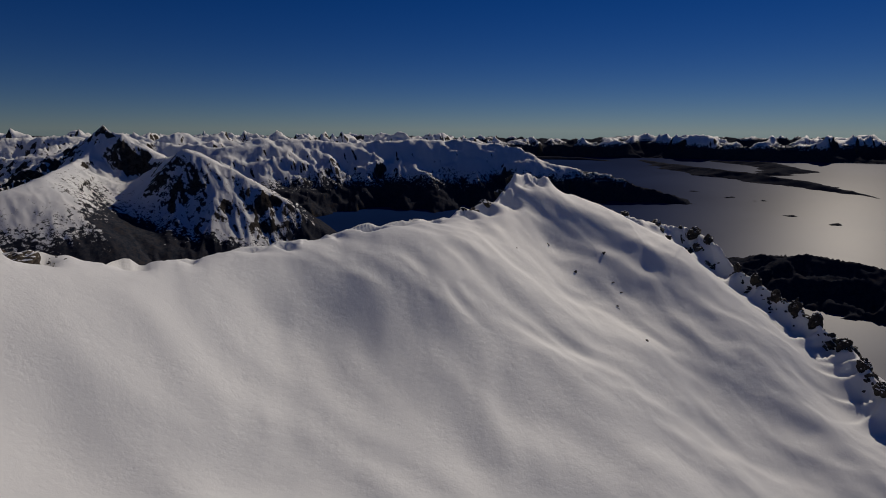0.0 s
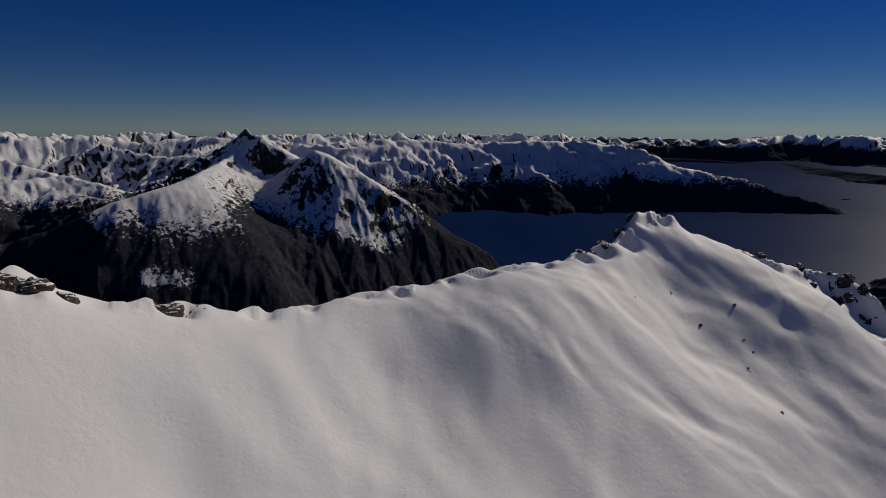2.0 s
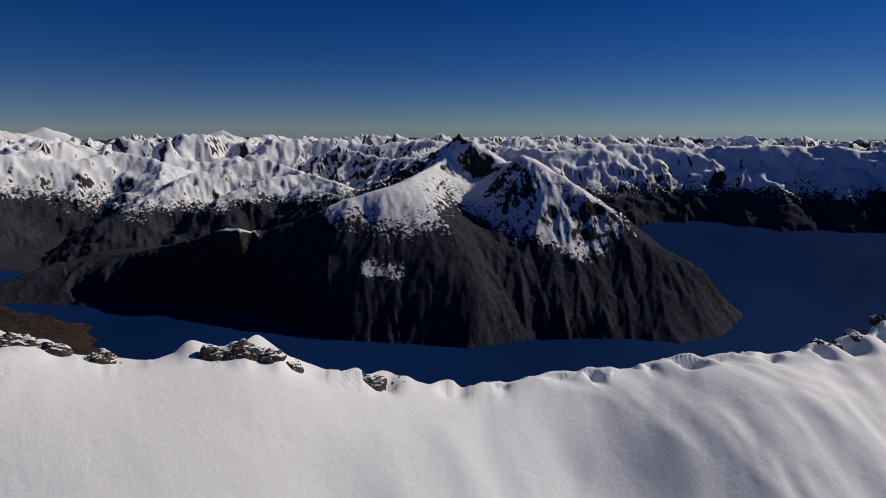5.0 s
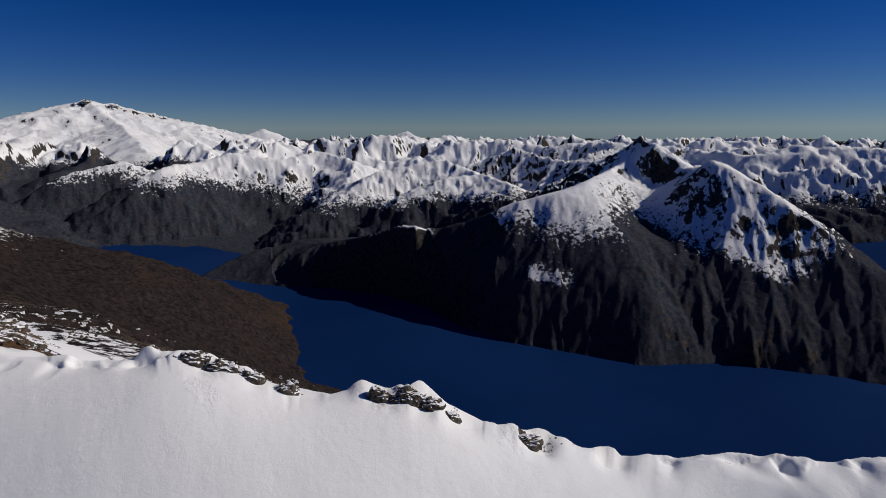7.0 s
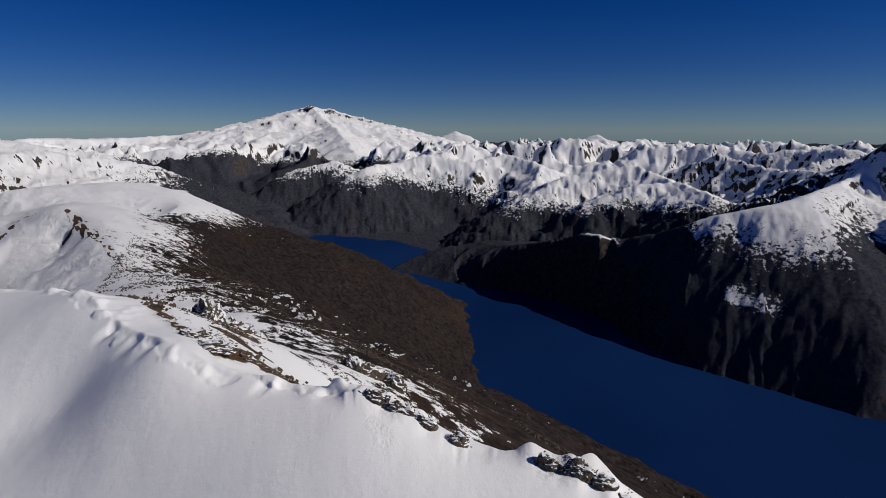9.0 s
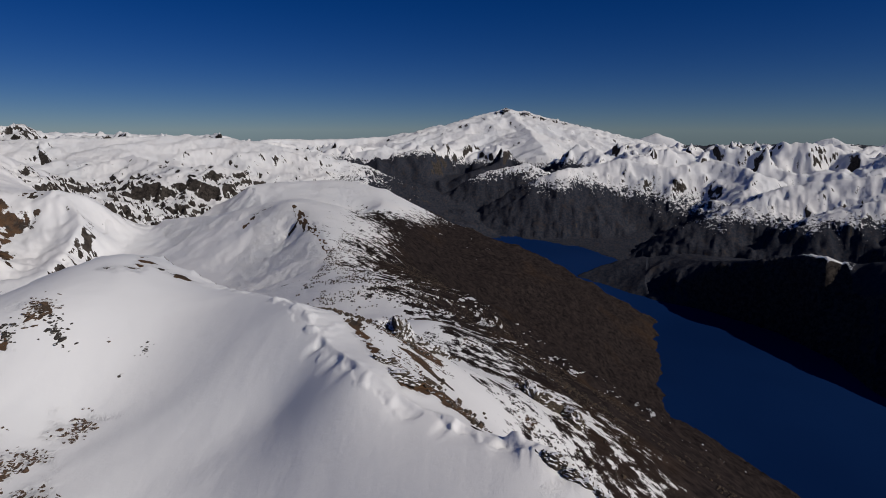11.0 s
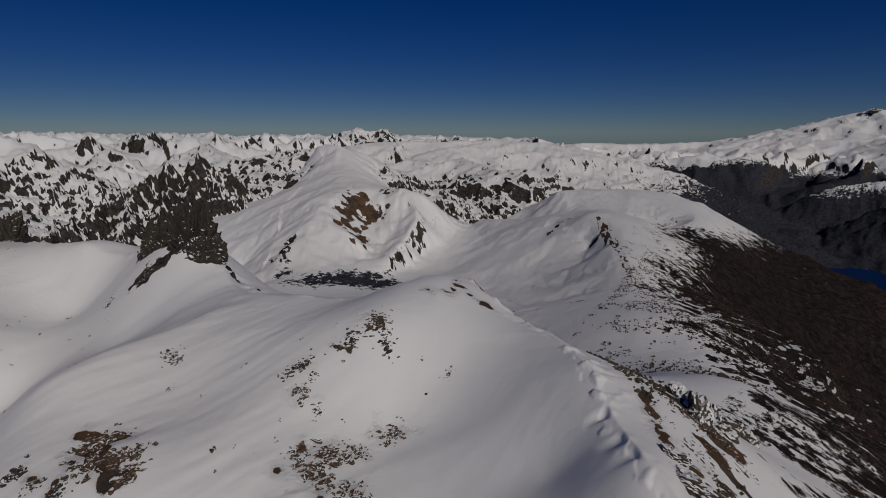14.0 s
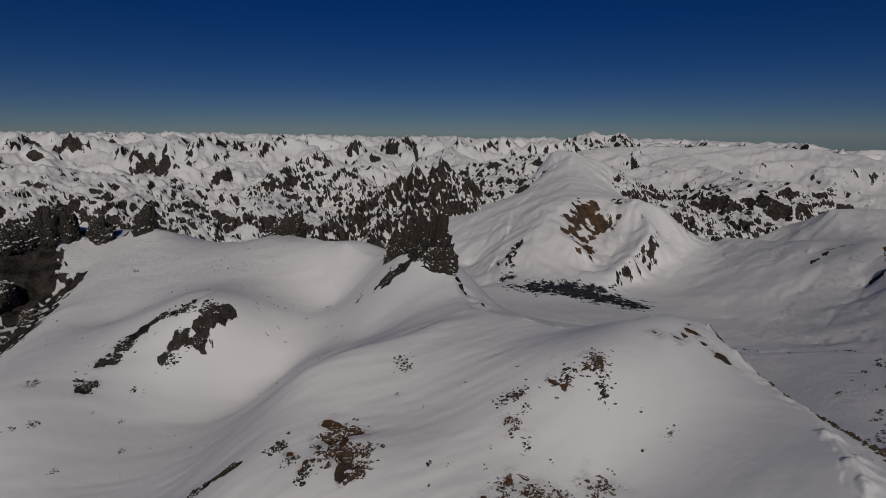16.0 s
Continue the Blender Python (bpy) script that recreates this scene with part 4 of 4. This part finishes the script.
# the lake and its bed
az = np.arange(-180, 180, 1.5)
for name, z, end, mat, label in (("water", LAKE, 9600, WATER, "deep blue lake with a wind-ruffled surface"),
                                 ("ground", LAKE - 60, 20000, TERRAIN, "dark lake bed under the water")):
    x, y = polar(az, rings((100, end, 0.03)))
    r = np.hypot(x - HUB[0], y - HUB[1])
    p = np.stack([x, y, z - np.maximum(r - 9000, 0) * 0.05], -1).reshape(-1, 3)
    n = len(p)
    flat = np.zeros(n)
    ob = mesh_object(name, draw_in(p), polar_quads(*x.shape, True), mat, {"place": draw_in(p), "steep": flat, "high": flat - 300.0, "relief": flat, "warm": flat, "brush": flat})
    tagged(ob, label, name, "", "structure")


# ---- rocks ----
def rock_material(name, dark, light, dusting):
    n = Nodes(name)
    where = n.nodes.new("ShaderNodeTexCoord").outputs["Object"]
    chance = n.nodes.new("ShaderNodeObjectInfo").outputs["Random"]
    grain = n.noise(where, 2.2, 8, 0.7)
    patch = n.noise(where, 0.8, 3)
    up = n.nodes.new("ShaderNodeSeparateXYZ")
    n.links.new(n.nodes.new("ShaderNodeNewGeometry").outputs["Normal"], up.inputs[0])
    stone = n.mix(n.step(grain, 0.35, 0.68), dark, light)
    stone = n.mix(n.math('MULTIPLY', n.step(patch, 0.45, 0.7), n.math('MULTIPLY', chance, 0.7)), stone, (0.13, 0.10, 0.06))
    snow = n.step(n.math('MULTIPLY_ADD', n.math('SUBTRACT', patch, 0.5), 1.2, up.outputs["Z"]), dusting, dusting + 0.08)
    n.put(n.bsdf.inputs["Base Color"], n.mix(snow, stone, (0.82, 0.83, 0.85)))
    n.bsdf.inputs["Roughness"].default_value = 0.9
    n.bump(grain, 0.6, 0.15)
    return n.mat


ROCK_DARK = rock_material("dark_rock", (0.018, 0.016, 0.015), (0.075, 0.066, 0.056), 0.92)
ROCK_BROWN = rock_material("brown_rock", (0.030, 0.022, 0.017), (0.150, 0.088, 0.050), 0.90)


def stone_mesh(name, seed, mat):
    """A broken block: a ball cut by random planes, with a rough face."""
    rng = np.random.RandomState(seed)
    bm = bmesh.new()
    bmesh.ops.create_icosphere(bm, subdivisions=2, radius=1.0)
    planes = [(Vector(rng.normal(size=3)).normalized(), rng.uniform(0.35, 0.8)) for _ in range(10)]
    shift = Vector(rng.uniform(-30, 30, 3))
    for v in bm.verts:
        for way, far in planes:
            over = v.co.dot(way) - far
            if over > 0:
                v.co -= way * over
        p = v.co.copy()
        v.co *= 1 + 0.35 * noise.noise(p * 1.7 + shift) + 0.25 * noise.noise(p * 4 + shift) + 0.12 * noise.noise(p * 9 + shift)
        v.co.z *= 0.8
    me = bpy.data.meshes.new(name)
    bm.to_mesh(me)
    bm.free()
    me.materials.append(mat)
    return me


STONES_DARK = [stone_mesh("stone", 20 + i, ROCK_DARK) for i in range(6)]
STONES_BROWN = [stone_mesh("stone", 40 + i, ROCK_BROWN) for i in range(6)]
CREST_WEST = [(-94, 35.2, 2.6, 8, 1), (-90.5, 39.2, 2.4, 8, 1), (-87.5, 42.4, 1.8, 6, 0), (-83.6, 46.6, 1.8, 6, 0), (-74.5, 57, 2.4, 8, 0), (-71.4, 60.6, 2.6, 8, 1),
              (-68.6, 63.6, 1.8, 6, 1), (-66.4, 66, 1.2, 4, 0), (-58.6, 75, 2.2, 6, 0), (-56, 77.8, 2, 6, 0)]
CREST_EAST = [(66, 172, 3, 6, 0), (76.1, 169.4, 3.5, 8, 0), (80, 163.3, 2, 4, 0), (85, 158, 2, 4, 0), (88, 153, 2.5, 5, 0), (91, 148, 2.5, 5, 0),
              (95, 142, 3, 6, 0), (98, 137, 3, 6, 0), (99, 131.2, 3.5, 8, 0), (98, 120, 3, 5, 0), (99, 112, 3, 6, 0), (51.1, 168, 3, 6, 0), (7, 143, 3, 6, 0),
              (13, 152, 3, 5, 0), (20, 160, 2, 4, 0)]
CREST_BACK = [(-169.3, -12.2, 3, 5, 0), (-165.8, -5.9, 3, 6, 1), (-162.1, -0.6, 3, 7, 1), (-160.7, 5.3, 3.5, 8, 0), (-162.1, 10, 3.5, 9, 0), (-163.3, 14, 3, 8, 1),
              (-158.0, 18, 3, 6, 1), (-140, 8, 3, 7, 1), (-132, 13, 3, 7, 1), (-126, 18, 3, 8, 0), (-124, 23, 3, 7, 1), (-124, 28, 3, 8, 1),
              (-120, 33, 3, 6, 0), (-146, 0, 2.5, 5, 1), (-171.2, 41.7, 4, 8, 0), (-163.6, 44.5, 4, 8, 1), (-158, 50, 4, 8, 0), (-247, 18, 4, 6, 0), (-150, 12, 3, 6, 1)]
LOOSE = [(32.6, 133.1, 0.5, 2, 0), (41.6, 132.9, 0.5, 2, 0), (43.1, 130.6, 0.4, 2, 0), (41.1, 125.6, 0.6, 2, 0), (44.3, 115.2, 0.6, 2, 0),
         (26.8, 140.6, 0.4, 2, 0), (17.5, 130.5, 0.4, 1, 0), (41.2, 140.1, 0.8, 2, 0)]
BOWL = [(-150.5, -92.7, 4, 8, 0), (-160.1, -89.1, 5, 10, 1), (-155.5, -82.3, 4, 7, 0), (-138.1, -101.1, 4, 9, 0), (-133.5, -103.1, 3, 6, 0), (-135.5, -95.1, 2, 5, 0),
        (-129.5, -93.2, 3, 8, 1), (-127.2, -86.6, 2.5, 5, 0), (-117.8, -74.8, 5, 12, 1), (-110.7, -75.6, 5, 12, 1), (-109.5, -63.8, 5, 12, 1),
        (-123.2, -70.6, 4, 8, 1), (-112.3, -81.6, 3, 6, 0), (-134.1, -66.0, 4, 9, 1), (-156.7, -60.8, 2, 5, 0), (-149.3, -63.9, 0.8, 2, 0),
        (-145.2, -47.0, 1, 2, 0), (-129.0, -149.8, 4, 7, 0), (-117.4, -136.6, 1.5, 3, 0)]
BASIN = [(-92.6, -132.3, 5.5, 14, 1), (-90.7, -118.6, 5, 12, 1), (-85.7, -124.6, 5, 12, 1), (-88.5, -111.9, 3.5, 8, 1), (-77.1, -123.4, 3, 7, 0),
         (-77.0, -132.6, 2.5, 6, 0), (-77.0, -142.9, 3.5, 8, 0), (-66.2, -152.9, 2, 5, 0), (-57.1, -158.8, 3, 8, 0), (-42.1, -280.5, 4.5, 9, 0),
         (-23.0, -288.6, 3, 5, 0), (-133.3, -330.1, 1.5, 2, 0), (-147.2, -299.6, 1.5, 4, 0), (-172.8, -295.3, 1.5, 3, 0), (-134.5, -271.6, 1.2, 3, 0),
         (-175.9, -262.2, 2.5, 6, 0), (-187.8, -247.6, 4, 8, 0), (-127.9, -146.1, 2, 5, 0)]
BAND = [(-102.0, -293.2, 5, 10, 0), (-92.3, -299.6, 5, 10, 0), (-82.2, -305.8, 4, 8, 0), (-92.4, -283.0, 5, 9, 0), (-85.8, -288.3, 3, 6, 0),
        (-62.9, -301.4, 5, 9, 0), (-56.1, -293.5, 3, 6, 0), (-77.6, -280.2, 4, 6, 0), (-59.2, -272.8, 2, 4, 0), (-84.9, -262.0, 1, 2, 0),
        (-50.9, -254.9, 1.5, 3, 0), (-41.5, -262.4, 1.2, 2, 0), (-47.0, -233.7, 2, 4, 0), (-20.5, -259.1, 2.5, 5, 0), (-13.1, -259.0, 2, 4, 0),
        (-23.9, -229.5, 2, 3, 0), (-92.0, -425.9, 2.5, 4, 0)]


def surface(x, y):
    """Height of the finished ground sheet under a point."""
    a, r = math.degrees(math.atan2(-(x - HUB[0]), y - HUB[1])), math.hypot(x - HUB[0], y - HUB[1])
    if a < SEEN[0]:
        a += 360
    i, j = int(np.searchsorted(RADII, r)) - 1, int(np.searchsorted(SEEN, a)) - 1
    u, v = (r - RADII[i]) / (RADII[i + 1] - RADII[i]), (a - SEEN[j]) / (SEEN[j + 1] - SEEN[j])
    return float((Z[i, j] * (1 - u) + Z[i + 1, j] * u) * (1 - v) + (Z[i, j + 1] * (1 - u) + Z[i + 1, j + 1] * u) * v)


def rock_outcrop(x, y, radius, count, brown, group, label, seed, grown=1.0, flat=0.6, spread=(0.55, 0.42), dense=4):
    """Stones that stand out of the snow round a point, drawn out down the slope."""
    rng = np.random.RandomState(seed)
    base = new("rock_outcrop")
    base.location = (x, y, surface(x, y))
    tagged(base, label, "rocks", group)
    e = 2.0
    down = Vector((surface(x - e, y) - surface(x + e, y), surface(x, y - e) - surface(x, y + e)))
    down = down.normalized() if down.length > 0.05 else Vector((1, 0))
    across = Vector((-down[1], down[0]))
    meshes = STONES_BROWN if brown else STONES_DARK
    for k in range(round(count * dense) if radius > 1 else count):
        p = Vector((x, y)) + down * rng.normal() * radius * spread[0] + across * rng.normal() * radius * spread[1]
        size = min(grown * radius * rng.choice([0.10, 0.14, 0.2, 0.3], p=[0.45, 0.32, 0.17, 0.06]) * rng.uniform(0.8, 1.3), 1.9)
        if radius < 1:
            size = radius * rng.uniform(0.6, 1.0)
        z = surface(p[0], p[1])
        ob = new("stone", meshes[rng.randint(6)])
        ob.parent = base
        turn = Euler((rng.uniform(-0.5, 0.5), rng.uniform(-0.5, 0.5), rng.uniform(0, 6.3)))
        long = size * rng.uniform(0.8, 1.5)
        ob.matrix_basis = Matrix.LocRotScale(Vector((p[0], p[1], z - size * 0.12)) - base.location, turn, (long, size, size * rng.uniform(0.7, 1.2) * flat))


seed = 500
for spots, group, label, brownish, grown, flat, spread in (
    (CREST_WEST, "rocks along the crest", "dark broken rocks jutting from the corniced snow crest", "brown lichened rocks jutting from the corniced snow crest", 1.1, 0.6, (0.22, 0.6)),
    (CREST_EAST, "rocks along the crest", "dark rock teeth on the snow ridge above the lake", "dark rock teeth on the snow ridge above the lake", 1.3, 1.1, (0.2, 0.8)),
    (CREST_BACK, "rocks along the crest", "dark broken rocks behind the snow crest", "brown stony ground showing behind the snow crest", 1.1, 0.5, (0.6, 0.9)),
    (LOOSE, "loose stones on the snow", "small dark stones lying loose on smooth snow", "small dark stones lying loose on smooth snow", 1.0, 0.8, (0.5, 0.5)),
    (BOWL, "rocks in the snow bowl", "dark weathered rocks showing through the snow slope", "rusty brown weathered rocks showing through the snow slope", 1.15, 0.5, (0.6, 0.4)),
    (BASIN, "rocks in the snow basin", "dark rocks scattered on the snow basin side", "rusty brown scree patch on the snow basin side", 1.3, 0.6, (0.55, 0.4)),
    (BAND, "rocks in the snow basin", "band of dark rocks across the snow basin", "band of dark rocks across the snow basin", 1.3, 0.7, (0.4, 0.5)),
):
    for x, y, radius, count, brown in spots:
        seed += 1
        rock_outcrop(x, y, radius, count, brown, group, brownish if brown else label, seed, grown, flat, spread, (1.8 if spots is CREST_WEST else 5) if group.endswith("crest") else 6)

chips = np.random.RandomState(31)
for k in range(100):
    u, v = chips.uniform(0, 1, 2)
    x, y = (-165 + 120 * u, -335 + 130 * v) if k < 24 else (-160 + 75 * u, -125 + 70 * v) if k < 44 else (-185 + 155 * u, -400 + 190 * v)
    seed += 1
    rock_outcrop(x, y, 1.3, 1, k % 3 == 0, "loose stones on the snow", "a few small dark stones poking through the snow", seed, 2.2, 0.6, (0.7, 0.4), 3)


def crag(x, y, wide, deep, tall, turn, label, seed, grain=1.0, group="crags on the ridge", finer=5, sunk=0.12, mat=None, base=None, parent=None):
    """A standing mass of dark rock: a ball drawn up into teeth."""
    rng = np.random.RandomState(seed)
    bm = bmesh.new()
    bmesh.ops.create_icosphere(bm, subdivisions=finer, radius=1.0)
    shift = Vector(rng.uniform(-50, 50, 3))
    for v in bm.verts:
        p = v.co.copy()
        q = Vector((p.x * wide, p.y * deep, p.z * tall))
        g = q * grain
        teeth = noise.noise((g * 0.09) + shift) * 0.45 + abs(noise.noise(g * 0.2 + shift)) * 0.35 + noise.noise(g * 0.5 + shift) * 0.2 + noise.noise(g * 1.1 + shift) * 0.1
        side = 1 + 0.9 * teeth
        v.co = Vector((q.x * side, q.y * side, q.z * (0.75 + 0.9 * teeth + 0.25 * noise.noise(Vector((g.x * 0.25, g.y * 0.25, 3.0)) + shift))))
    me = bpy.data.meshes.new("crag")
    bm.to_mesh(me)
    bm.free()
    me.materials.append(mat or ROCK_CRAG)
    if parent:
        ob = new("summit_rock", me)
        ob.parent = parent
        ob.matrix_basis = pose(x, y, base - sunk * tall, 0, 0, turn)
        tagged(ob, label)
        return
    ob = new("crag", me)
    ob.matrix_basis = pose(x, y, surface(x, y) - sunk * tall, 0, 0, turn)
    tagged(ob, label, "rock", group)


ROCK_LEDGE = rock_material("ledge_rock", (0.020, 0.017, 0.014), (0.120, 0.094, 0.068), 0.66)
ROCK_CRAG = rock_material("crag_rock", (0.010, 0.009, 0.009), (0.048, 0.040, 0.033), 0.78)
crag(-215, -247, 16, 11, 32, 20, "tall dark rock tower standing on the snow ridge", 1, 1.3, sunk=0.38)
crag(-209, -264, 11, 9, 22, 60, "lower dark rock shoulder beside the rock tower", 2, 1.3, sunk=0.4)
crag(-206, -228, 6, 11, 14, 10, "dark rock rib running down from the rock tower", 3, 1.3, sunk=0.4)
crag(-198, -404, 11, 9, 21, 0, "dark rock fin on the snow ridge", 4)
crag(-190, -424, 8, 7, 8, 40, "low dark rock fin on the snow ridge", 5)
crag(-113, -488, 10, 8, 20, 30, "dark rock tooth on the far snow crest", 6)
crag(-84, -512, 12, 9, 18, 70, "dark rock teeth on the far snow crest", 7)
crag(-57, -526, 13, 10, 16, 0, "broad dark cliff on the far snow crest", 8)
crag(-30, -500, 14, 10, 16, 50, "steep dark cliff streaked with snow", 9)
crag(-14, -462, 14, 9, 14, 80, "steep dark cliff above the snow slope", 10)
crag(-28, -440, 8, 6, 9, 80, "dark rock step in the snow slope", 11)
crag(-46, -505, 11, 8, 24, 20, "black rock pinnacle streaked with snow", 12)
crag(-62, -512, 10, 8, 26, 60, "black rock pinnacle streaked with snow", 13)

# rock on the far summits
ICY_ROCK = rock_material("icy_summit_rock", (0.030, 0.028, 0.028), (0.110, 0.098, 0.088), 0.42)
GREAT_VOLCANO = next(o for o in scene.objects if o.name == "volcano")
for k, (az, el, wide, tall) in enumerate(((81.35, 2.2, 34, 22), (82.0, 1.95, 26, 16), (79.35, 1.9, 30, 15), (78.2, 1.35, 26, 12), (83.4, 1.5, 26, 10))):
    x, y, z = draw_in(np.array([bearing_point(az, el, 9500)]))[0]
    crag(x, y, wide, 0.7 * wide, tall, 40 * k, "dark rock showing through the summit ice", 160 + k, 0.35, "", 5, 0.3, ICY_ROCK, z, GREAT_VOLCANO)

for k, (x, y, wide, deep, tall, turn) in enumerate((
    (-93.3, 34.2, 2.9, 1.3, 1.7, 50), (-90.1, 37.4, 2.5, 1.2, 2.0, 46), (-86.9, 40.8, 2.0, 1.1, 1.7, 44), (-82.7, 45.1, 1.7, 1.2, 1.7, 40), (-73.3, 56.0, 2.4, 1.2, 2.0, 50),
    (-70.3, 59.2, 2.5, 1.2, 2.1, 48), (-67.7, 62.0, 1.9, 1.1, 1.8, 50), (-65.3, 64.6, 1.2, 0.9, 1.4, 50), (-57.5, 73.6, 2.4, 1.1, 1.7, 50), (-122.5, 8, 4.8, 2.1, 1.8, 60), (-129, 5, 3.9, 1.95, 1.8, 60),
)):
    crag(x, y, wide, deep, tall, turn, "brown-grey rock ledge capped with snow on the crest", 60 + k, 4.5, "rock ledges on the crest", 4, 0.1, ROCK_LEDGE)
for k, (x, y, wide, deep, tall, turn) in enumerate((
    (-193, 1, 5.8, 3.1, 4.9, 30), (-198, 6, 4.4, 2.7, 3.8, 50), (-201, 10, 7.1, 3.7, 6.1, 10), (-204, 15, 5.1, 2.9, 4.6, 70), (-206, 20, 5.8, 3.1, 4.9, 30),
    (-200, 51, 4.4, 2.7, 3.8, 50), (-196, 54, 7.1, 3.7, 6.1, 10), (-192, 57, 5.1, 2.9, 4.6, 70), (-186, 65, 5.8, 3.1, 4.9, 30), (-173, 13, 4.4, 2.7, 3.8, 50), (-168, 7, 7.1, 3.7, 6.1, 10),
)):
    crag(x, y, wide, deep, tall, turn, "brown rock outcrop standing out of the snow behind the crest", 130 + k, 1.8, "rock ledges on the crest", 4, 0.1, ROCK_LEDGE)
for k, (x, y, wide, tall) in enumerate((
    (66, 173, 2.0, 2.0), (78, 172.5, 2.2, 2.6), (81, 169, 1.6, 2.2), (85.4, 158.5, 1.3, 2.2), (88.4, 153.5, 1.5, 2.6), (91.4, 148.5, 1.3, 2.2), (94, 143.4, 1.5, 2.8), (96.4, 138.6, 1.5, 2.6),
    (99.5, 131.4, 1.7, 2.6), (98.5, 123, 1.6, 2.2), (97, 114.6, 1.8, 2.4), (100, 106, 1.8, 2.2), (11, 147, 1.8, 1.6), (16.4, 154.6, 2.0, 1.8), (19, 158.6, 1.6, 1.6), (5, 141.5, 1.2, 1.0), (56, 172.4, 1.4, 1.2),
)):
    crag(x, y, wide, 0.8 * wide, tall, 25 * k, "dark pointed rock tooth on the snow ridge", 90 + k, 4.0, "rock teeth on the ridge", 4, 0.15)


# ---- scrub on the sunny side of the ridge ----
def scrub():
    rng = np.random.RandomState(9)
    n = 26000
    x, y = rng.uniform(-760, -110, n), rng.uniform(-90, 190, n)
    d, _, side, _ = along(CREST + CREST_TWO[1:], x, y)
    thick = fbm(x / 60, y / 60, 4, 300) + 0.5 * fbm(x / 14, y / 14, 2, 310)
    i = np.nonzero((side < 0) & (d > 9) & (thick > 0.32 - np.clip(d / 700, 0, 0.35)))[0][:9000]
    verts, faces = [], []
    for k in i:
        z = surface(x[k], y[k])
        if z < -150:
            continue
        size = rng.uniform(0.3, 0.95)
        at = len(verts)
        ring = rng.uniform(0.6, 1.2, 5) * size
        turn = rng.uniform(0, 6.3)
        for q in range(5):
            a = turn + q * 2 * math.pi / 5
            verts.append((x[k] + math.cos(a) * ring[q], y[k] + math.sin(a) * ring[q], z + size * rng.uniform(0.2, 0.6)))
        verts.append((x[k] + rng.uniform(-0.3, 0.3) * size, y[k] + rng.uniform(-0.3, 0.3) * size, z + size * rng.uniform(0.9, 1.5)))
        verts.append((x[k], y[k], z - 0.3))
        for q in range(5):
            faces.append((at + q, at + (q + 1) % 5, at + 5))
            faces.append((at + (q + 1) % 5, at + q, at + 6))
    me = bpy.data.meshes.new("scrub")
    me.from_pydata(verts, [], faces)
    n = Nodes("bare_scrub")
    chance = n.nodes.new("ShaderNodeNewGeometry").outputs["Random Per Island"]
    n.put(n.bsdf.inputs["Base Color"], n.mix(chance, (0.035, 0.028, 0.020), (0.085, 0.060, 0.040)))
    n.bsdf.inputs["Roughness"].default_value = 0.95
    me.materials.append(n.mat)
    tagged(new("scrub", me), "low leafless brown scrub dotting the snowy slope", "scrub", "", "stuff")


scrub()
